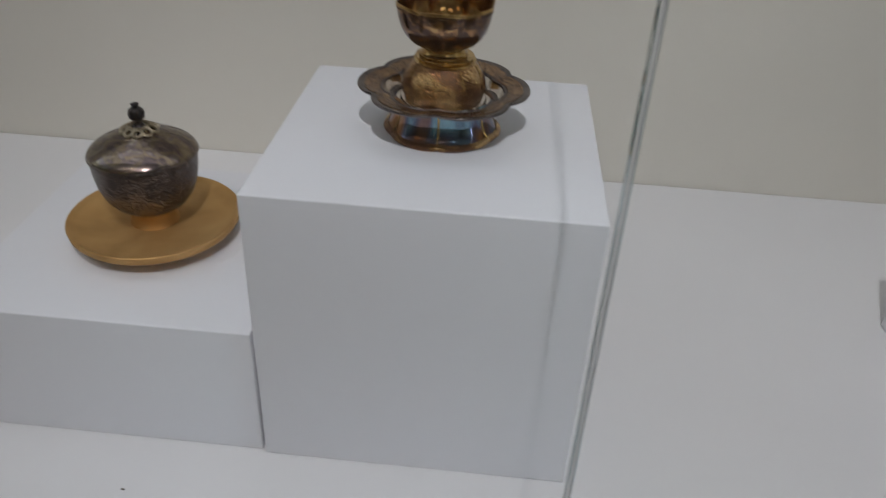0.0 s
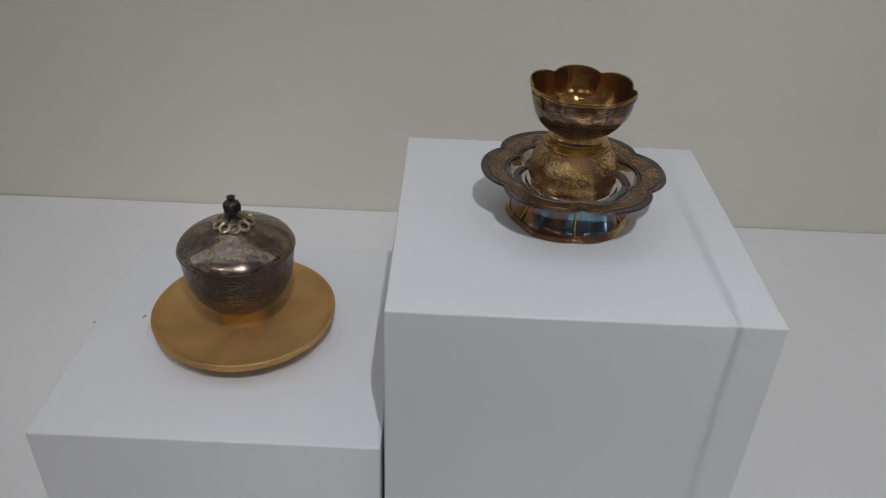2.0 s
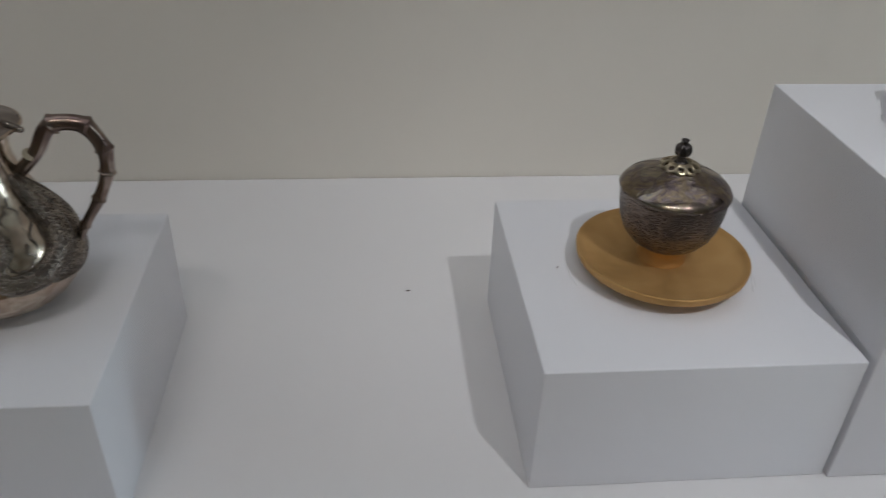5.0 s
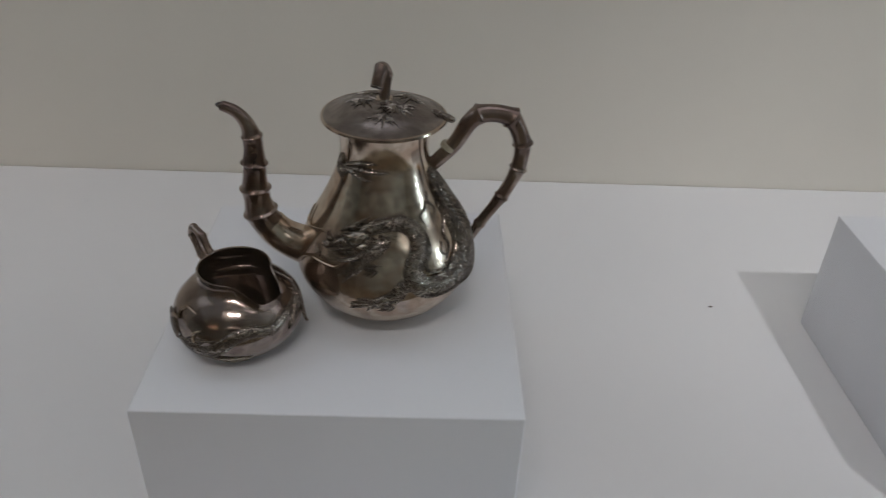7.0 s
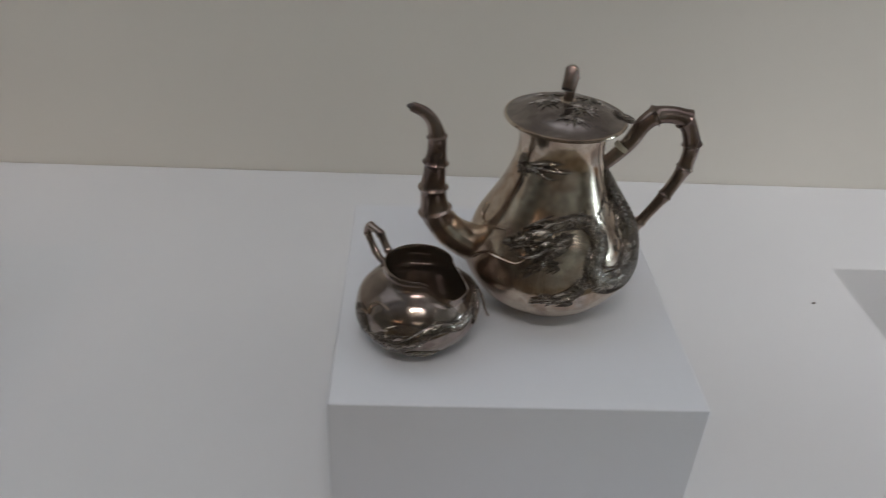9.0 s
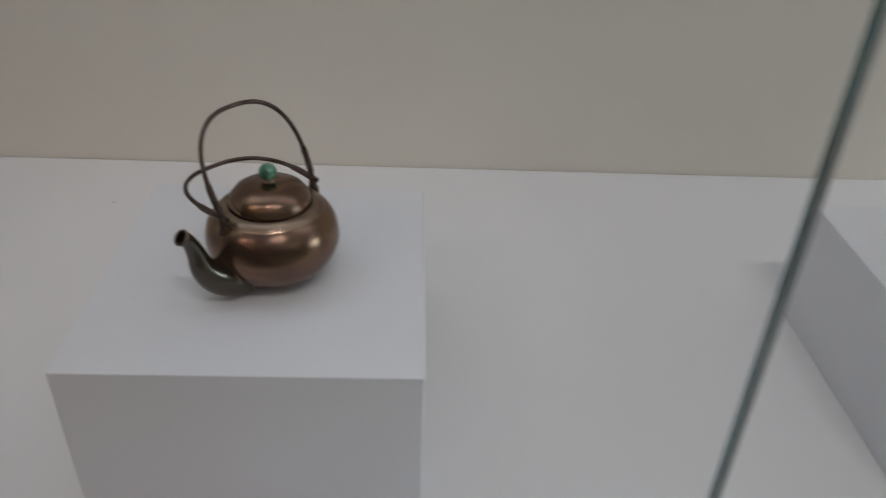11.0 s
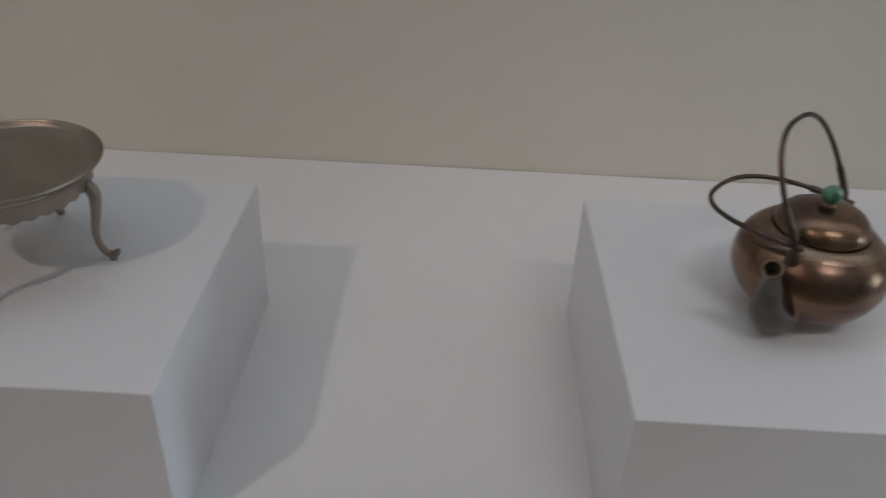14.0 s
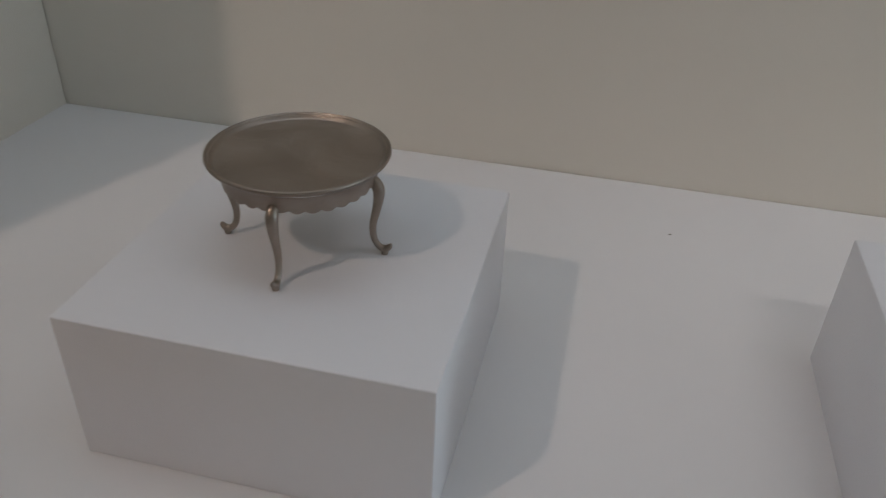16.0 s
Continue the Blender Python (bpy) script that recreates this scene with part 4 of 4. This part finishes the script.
    for cx, cy, spread in ((-0.016, 0.000, 9), (0.010, -0.012, 13), (0.002, -0.024, 7), (0.020, 0.012, 7), (-0.010, 0.020, 7)):
        z0 = lid_z(math.hypot(cx, cy)) + 0.0006
        for k in range(spread):
            a = radians(-90) + (k - spread / 2) * 0.36 + 0.11 * math.sin(5 * k + 40 * cx)
            ln = (0.0165, 0.0105, 0.0140)[k % 3]
            ex, ey = cx + ln * math.cos(a), cy + ln * math.sin(a)
            if math.hypot(ex, ey) > 0.043:
                continue
            ez = lid_z(math.hypot(ex, ey)) + 0.0006
            leaf(bm, (cx, cy, z0), (ex - cx, ey - cy, ez - z0), (0, 0, 1), ln * 1.08, 0.0034, 0.0009)
    part("lid_leaves", bm, SILVER_DARK, lid, "bamboo leaves in relief")
    part("lid_knob", bamboo([(0.0, 0.0, 0.188, 0.0046), (0.001, -0.0005, 0.199, 0.0042), (0.002, -0.001, 0.209, 0.0044), (0.001, -0.003, 0.2165, 0.0048), (-0.001, -0.008, 0.2180, 0.0050), (-0.003, -0.0125, 0.2125, 0.0050), (-0.0045, -0.0150, 0.2060, 0.0050)], (0.35, 0.7), 40, 14, 1.12), BAMBOO_SILVER, lid, "cut bamboo stem knob")
    part("knob_end", tube([(-0.0046, -0.0152, 0.2056, 0.0046), (-0.0050, -0.0158, 0.2042, 0.0045)], 16), FINIAL_DARK, lid, "dark cut end")
    part("knob_base", lathe([(0.0, 0.1925), (0.0062, 0.1915), (0.0070, 0.1895), (0.0, 0.1880)], 28), SILVER, lid)
    bm = bmesh.new()
    for k in range(5):
        ball(0.0034 + 0.0006 * (k % 2), (0.0392 + 0.0034 * k, -0.0012 * k, 0.1806 - 0.0010 * k), 0.8, 12, bm)
    part("hinge", bm, SILVER_DARK, lid, "knuckled hinge")
    return ob


teapot((-0.7975, -0.517, LOW), 0)

# ---- cream jug ----
JUG = [(0.0245, 0.0), (0.0372, 0.008), (0.0472, 0.022), (0.0505, 0.034), (0.0475, 0.047), (0.0385, 0.058), (0.0300, 0.065), (0.0272, 0.070), (0.0278, 0.076)]


JUG = fine_profile(JUG, 32)


def cream_jug(place):
    ob = thing("cream_jug", place, "squat tarnished silver cream jug with dragon relief", "jug")
    ob.scale = (1.02, 1.02, 0.94)
    outline = JUG
    bm = lathe([(0.0, 0.001), (0.022, 0.001), (0.0235, 0.0)] + outline + [(0.0270, 0.076), (0.0262, 0.070), (0.0288, 0.064), (0.0370, 0.057), (0.0455, 0.046), (0.047, 0.032), (0.036, 0.012), (0.0, 0.008)], 96)
    # the lip: neck pulled down and out towards one side
    for v in bm.verts:
        a = math.degrees(math.atan2(v.co.y, v.co.x))
        w = min(1.0, max(0.0, (46 - abs((a + 38 + 180) % 360 - 180)) / 26))
        w = w * w * (3 - 2 * w)
        t = max(0.0, min(1.0, (v.co.z - 0.056) / 0.013))
        if w > 0 and t > 0:
            push = w * t
            v.co.x += 0.016 * push * math.cos(radians(-38))
            v.co.y += 0.016 * push * math.sin(radians(-38))
            v.co.z -= 0.0125 * push
    body = part("body", bm, JUG_SILVER, ob)
    part("rim", tube([(0.0275 * math.cos(radians(a)), 0.0275 * math.sin(radians(a)), 0.0762, 0.0009) for a in range(12, 273, 4)], 8), JUG_SILVER, body)
    dragon = [(-140, 0.0270, 0.0040), (-121, 0.0252, 0.0060), (-108, 0.0255, 0.0060), (-94, 0.0335, 0.0055), (-84, 0.0408, 0.0050), (-74, 0.0445, 0.0046), (-62, 0.0443, 0.0042), (-49, 0.0412, 0.0038), (-38, 0.0440, 0.0032), (-27, 0.0475, 0.0024), (-10, 0.0500, 0.0010)]
    bm = serpent(JUG, dragon, bmesh.new(), 0.0015, False, False, 0.5)
    rope = spline([(a, z + 0.0042 * min(1.0, r / 0.004), 0.0011) for a, z, r in dragon[1:]], 74)
    relief(JUG, rope, 74, 1.0, 1.2, bm, 6)
    for a, z, r in rope[::2]:
        stud(bm, JUG, a, z, 0.0026, 0.0017, 0.0019, 35, 2, 6)
    part("dragon_body", bm, SILVER_DARK, body, "scaled dragon relief in blackened silver")
    bm = bmesh.new()
    for deg, z, r in ((-140, 0.026, 0.0052), (-148, 0.031, 0.0044), (-133, 0.022, 0.0046), (-155, 0.026, 0.0036), (-143, 0.036, 0.0026)):
        ball(r, on_skin(JUG, deg, z, -0.55 * r), 0.8, 12, bm)
    stud(bm, JUG, -152, 0.0360, 0.028, 0.018, 0.0030, -40, 6, 18)
    for k in range(6):
        flame(bm, JUG, [(-128 + 3 * k, 0.033, 0.0014), (-122 + 3 * k, 0.037, 0.0014), (-112 + 3 * k, 0.037 + 0.0012 * (k % 3), 0.0008)], 10, 1.2)
    for pts in ([(-100, 0.016, 0.0022), (-88, 0.012, 0.0020), (-70, 0.010, 0.0006)], [(-100, 0.018, 0.0016), (-84, 0.016, 0.0016), (-66, 0.015, 0.0005)], [(-112, 0.020, 0.0020), (-98, 0.014, 0.0018), (-80, 0.008, 0.0006)]):
        tube(skin_rows(JUG, pts, 12, 0.0004), 6, bm)
    part("dragon_head", bm, SILVER_DARK, body, "dragon head and claws in relief")
    for pts in ([(-152, 0.0450, 0.0010), (-143, 0.0460, 0.0013), (-144, 0.0520, 0.0014), (-136, 0.0560, 0.0014), (-121, 0.0550, 0.0006)], [(-118, 0.0340, 0.0011), (-118, 0.0420, 0.0012), (-110, 0.0465, 0.0006)]):
        part("whisker", tube(skin_rows(JUG, pts, 24, 0.0010), 8), SILVER, body)
    bm = smooth_tube([(0.026, 0.010, 0.066, 0.0010), (0.040, 0.006, 0.060, 0.0012), (0.050, -0.004, 0.050, 0.0013), (0.054, -0.014, 0.040, 0.0013), (0.0570, -0.018, 0.036, 0.0011)], 30, 8)
    for k in range(5):
        tube(skin_rows(JUG, [(2 - 5 * k, 0.054 - 0.002 * k, 0.0014), (-6 - 5 * k, 0.047 - 0.002 * k, 0.0016), (-14 - 4 * k, 0.041 - 0.002 * k, 0.0005)], 8, 0.0006), 6, bm)
    part("tail_scroll", bm, SILVER_DARK, body, "curling tail standing off the body")
    u = Vector((-0.70, 0.715, 0)) * 1.05
    pts = [(0.030, 0.052, 0.0030), (0.046, 0.058, 0.0030), (0.056, 0.070, 0.0030), (0.060, 0.081, 0.0032), (0.054, 0.0855, 0.0034), (0.044, 0.083, 0.0034), (0.036, 0.072, 0.0032), (0.029, 0.064, 0.0030)]
    part("handle", bamboo([(u.x * r, u.y * r, z, w) for r, z, w in pts], (0.18, 0.36, 0.55, 0.72, 0.88), 70, 12, 1.25), BAMBOO_SILVER, ob, "brown bamboo-jointed loop handle")
    return ob


cream_jug((-0.9125, -0.580, LOW))

# ---- kettle ----
KETTLE = [(0.025, 0.0), (0.0357, 0.006), (0.0518, 0.020), (0.0602, 0.037), (0.0595, 0.053), (0.0545, 0.0645), (0.0460, 0.0725), (0.0380, 0.0760)]


def kettle(place):
    ob = thing("kettle", place, "brown patinated metal kettle with two hoop handles", "kettle")
    outline = fine_profile(KETTLE, 36)
    part("body", lathe([(0.0, 0.0012), (0.023, 0.0012), (0.0242, 0.0)] + outline + [(0.0372, 0.0757), (0.0360, 0.0715)], 96), BRONZE, ob)
    # the shoulder's broad highlight is painted here as a paler ring
    part("collar", lathe([(0.0480, 0.0712), (0.0470, 0.0724), (0.0435, 0.0750), (0.0402, 0.0768), (0.0378, 0.0769), (0.0372, 0.0755)], 72), BRONZE_PALE, ob, "pale worn collar round the lid, shoulder sheen put into its colour")
    lid = part("lid", lathe([(0.0350, 0.0745), (0.0366, 0.0765), (0.0365, 0.0795), (0.0348, 0.0850), (0.0305, 0.0903), (0.0230, 0.0946), (0.0130, 0.0968), (0.0, 0.0975)], 80), BRONZE, ob, "domed brown lid")
    part("knob_seat", lathe([(0.0052, 0.0966), (0.0050, 0.0984), (0.0038, 0.0996), (0.0, 0.1000)], 24), BRONZE_PALE, lid)
    part("knob", ball(0.0080, (0, 0, 0.1062), 0.96, 28), JADE, lid, "round mottled green stone knob")
    u = Vector((-0.66, -0.75, 0)).normalized()
    n = Vector((-u.y, u.x, 0))
    n = n if n.y > 0 else -n
    rows = [(0.040, 0.020, 0.0205), (0.054, 0.0220, 0.0182), (0.067, 0.0295, 0.0150), (0.0765, 0.042, 0.0112), (0.0815, 0.060, 0.0080), (0.0865, 0.0730, 0.0064), (0.0925, 0.0800, 0.0070)]
    spout = part("spout", tube(spline([(u.x * r, u.y * r, z, w) for r, z, w in rows], 36), 24, None, 1.0, True), SPOUT_GREEN, ob, "dark greenish curved spout")
    # dark lining that paints the shade inside the spout
    part("spout_mouth", tube([(u.x * r, u.y * r, z, w) for r, z, w in ((0.0850, 0.0690, 0.0050), (0.0880, 0.0752, 0.0056), (0.0922, 0.0797, 0.0062))], 24, None, 1.0, True), FINIAL_DARK, spout, "spout mouth, the shade of its opening put into a dark colour")
    ring = Vector((u.x, u.y, 1.1)).normalized()
    side = ring.orthogonal().normalized()
    up = ring.cross(side)
    mouth = Vector((u.x * 0.0925, u.y * 0.0925, 0.0800))
    part("spout_lip", tube([(*(mouth + (side * math.cos(q) + up * math.sin(q)) * 0.0066), 0.0009) for q in np.linspace(0, 2 * math.pi, 33)], 8), BRONZE_PALE, spout, "thin worn lip")
    seam = [(u.x * 0.054 + n.x * 0.0172 * math.sin(q) + u.x * 0.004 * math.cos(q), u.y * 0.054 + n.y * 0.0172 * math.sin(q) + u.y * 0.004 * math.cos(q), 0.0245 + 0.0205 * math.cos(q), 0.0015) for q in np.linspace(-2.2, 2.2, 26)]
    part("spout_seam", tube(seam, 8), BRONZE_PALE, spout, "pale soldered seam")
    # lugs and two hinged hoops
    for s in (-1, 1):
        c = u * 0.0510 * s
        bm = lathe([(0.0, 0.0), (0.0055, 0.0), (0.0052, 0.004), (0.0036, 0.010), (0.0034, 0.016), (0.0, 0.0165)], 16)
        for v in bm.verts:
            v.co = v.co + Vector((c.x, c.y, 0.0660))
        part("lug", bm, BRONZE_DARK, ob)
        tube_rows = [(*(c + n * -0.0060 + Vector((0, 0, 0.0808))), 0.0026), (*(c + n * 0.0060 + Vector((0, 0, 0.0808))), 0.0026)]
        part("hinge_pin", tube(tube_rows, 10), BRONZE_DARK, ob)
    for tilt, reach in ((61, 0.0860), (-1, 0.0880)):
        e = n * math.cos(radians(tilt)) + Vector((0, 0, math.sin(radians(tilt))))
        base = Vector((0, 0, 0.0808))
        arch = []
        for q in np.linspace(0, math.pi, 61):
            side = math.cos(q)
            w = 0.0512 * (abs(side) ** 0.80) * (1 + (0.17 if side >= 0 else 0.30) * math.sin(q)) * (1 if side >= 0 else -1)
            h = reach * math.sin(q) ** 0.90
            arch.append((*(base + u * w + e * h), 0.0021))
        hoop = part("handle_hoop", tube(arch, 12), BRONZE_DARK, ob, "thin dark hoop handle")
        for a, b2 in ((1, 6), (54, 59)):
            part("handle_socket", tube([(*arch[i][:3], 0.0030) for i in range(a, b2 + 1)], 12), BRONZE_DARK, hoop)
    return ob


kettle((-1.573, -0.519, LOW))

# ---- small round table ----
def tray_table(place, turn):
    ob = thing("tray_table", place, "small round pewter tray table on four curved legs", "table", turn)
    top_z = 0.0940
    part("tray", lathe([(0.0, top_z - 0.0075), (0.064, top_z - 0.0085), (0.0700, top_z - 0.0075), (0.0750, top_z - 0.0048), (0.0780, top_z - 0.0022), (0.0788, top_z - 0.0006), (0.0784, top_z + 0.0006), (0.0772, top_z + 0.0009), (0.0762, top_z + 0.0002), (0.0756, top_z - 0.0008), (0.0748, top_z - 0.0002), (0.0738, top_z - 0.0004), (0.0728, top_z - 0.0018), (0.0718, top_z - 0.0034), (0.0700, top_z - 0.0040), (0.0, top_z - 0.0042)], 128), PEWTER, ob, "round pewter top with a moulded rim")
    # apron with a scalloped lower edge
    bm = bmesh.new()
    seg = 192
    rings = []
    for r, z, inner in ((0.0715, top_z - 0.0070, False), (0.0690, top_z - 0.0095, False), (0.0672, top_z - 0.0150, False), (0.0664, None, False), (0.0648, None, True), (0.0670, top_z - 0.0095, True)):
        ring = []
        for i in range(seg):
            a = 2 * math.pi * i / seg
            zz = z
            if z is None:
                broad = abs(math.sin(2 * a))
                zz = top_z - 0.0212 - 0.0020 * broad - 0.0026 * abs(math.sin(16 * a))
            ring.append(bm.verts.new((r * math.cos(a), r * math.sin(a), zz)))
        rings.append(ring)
    for a, b2 in zip(rings, rings[1:]):
        for i in range(seg):
            bm.faces.new((a[i], a[(i + 1) % seg], b2[(i + 1) % seg], b2[i]))
    part("apron", bm, PEWTER, ob, "scalloped pewter apron")
    rows = [(0.0600, 0.0745, 0.0040), (0.0655, 0.0722, 0.0050), (0.0692, 0.0660, 0.0054), (0.0695, 0.0575, 0.0048), (0.0672, 0.0440, 0.0039), (0.0640, 0.0290, 0.0033), (0.0645, 0.0160, 0.0029), (0.0690, 0.0075, 0.0030), (0.0745, 0.0052, 0.0033), (0.0785, 0.0075, 0.0028), (0.0795, 0.0105, 0.0014)]
    for k in range(4):
        a = k * math.pi / 2
        leg = part("leg", tube(spline([(r * math.cos(a), r * math.sin(a), z, w) for r, z, w in rows], 44), 14), PEWTER, ob, "curved cabriole leg with scrolled foot")
        bm = lathe([(0.0, 0.0), (0.0032, 0.0), (0.0034, 0.002), (0.0028, 0.004), (0.0, 0.005)], 14)
        for v in bm.verts:
            v.co += Vector((0.0745 * math.cos(a), 0.0745 * math.sin(a), 0))
        part("foot_pad", bm, PEWTER, leg)
    return ob


tray_table((-2.2315, -0.510, LOW), 3)

# ---- specks and scuffs ----
def speck(place, size, turn, label, stretch=2.0):
    bm = lathe([(0.0, 0.0), (size, 0.0), (size * 0.8, 0.0005), (0.0, 0.0006)], 9)
    for v in bm.verts:
        v.co.x *= stretch
    ob = link("speck", bm, SPECK)
    ob.matrix_world = pose(*place, 0, 0, turn)
    return tagged(ob, label, "speck", "specks on white paint")


speck((-0.407, -0.318, DECK), 0.0016, 10, "tiny dark speck on the white case floor")
speck((-1.878, -0.1375, DECK), 0.0011, -5, "tiny dark speck on the white case floor")
speck((-1.252, -0.103, DECK), 0.0008, 20, "tiny dark speck on the white case floor")
speck((-0.122, -0.716, DECK), 0.0012, 0, "tiny dark speck on the white case floor")
speck((-0.822, -0.189, DECK), 0.0013, 15, "tiny dark speck on the white case floor")
speck((-0.259, -0.487, LOW), 0.0008, 65, "short dark scuff beside the gold saucer", 3.5)
speck((0.060, -0.560, TALL), 0.0004, 0, "tiny dark speck on the tall white plinth")


def scuff_arc(centre, radius, start, end, label, width=0.0006):
    bm = bmesh.new()
    rng = random.Random(int(start) + 7)
    rows = []
    for i in range(19):
        a = radians(start + (end - start) * i / 18)
        r = radius + rng.uniform(-0.0005, 0.0005)
        w = width * (0.25 + math.sin(math.pi * i / 18)) * rng.uniform(0.6, 1.1)
        rows.append([bm.verts.new(((r + k * w) * math.cos(a), (r + k * w) * math.sin(a), h)) for k, h in ((-1, 0.0), (0, 0.0004), (1, 0.0))])
    for a, b2 in zip(rows, rows[1:]):
        for k in range(2):
            bm.faces.new((a[k], a[k + 1], b2[k + 1], b2[k]))
    ob = link("scuff", bm, SCUFF)
    ob.matrix_world = pose(*centre)
    return tagged(ob, label, "scuff", "scuffs round the saucer")


scuff_arc((-0.1525, -0.4945, LOW), 0.0965, 165, 196, "thin curved grey scuff on the white plinth beside the saucer")
scuff_arc((-0.1525, -0.4945, LOW), 0.0960, -30, 4, "thin curved grey scuff on the white plinth beside the saucer", 0.0006)
scuff_arc((-0.1525, -0.4945, LOW), 0.0985, -22, -6, "thin curved grey scuff on the white plinth beside the saucer", 0.0004)
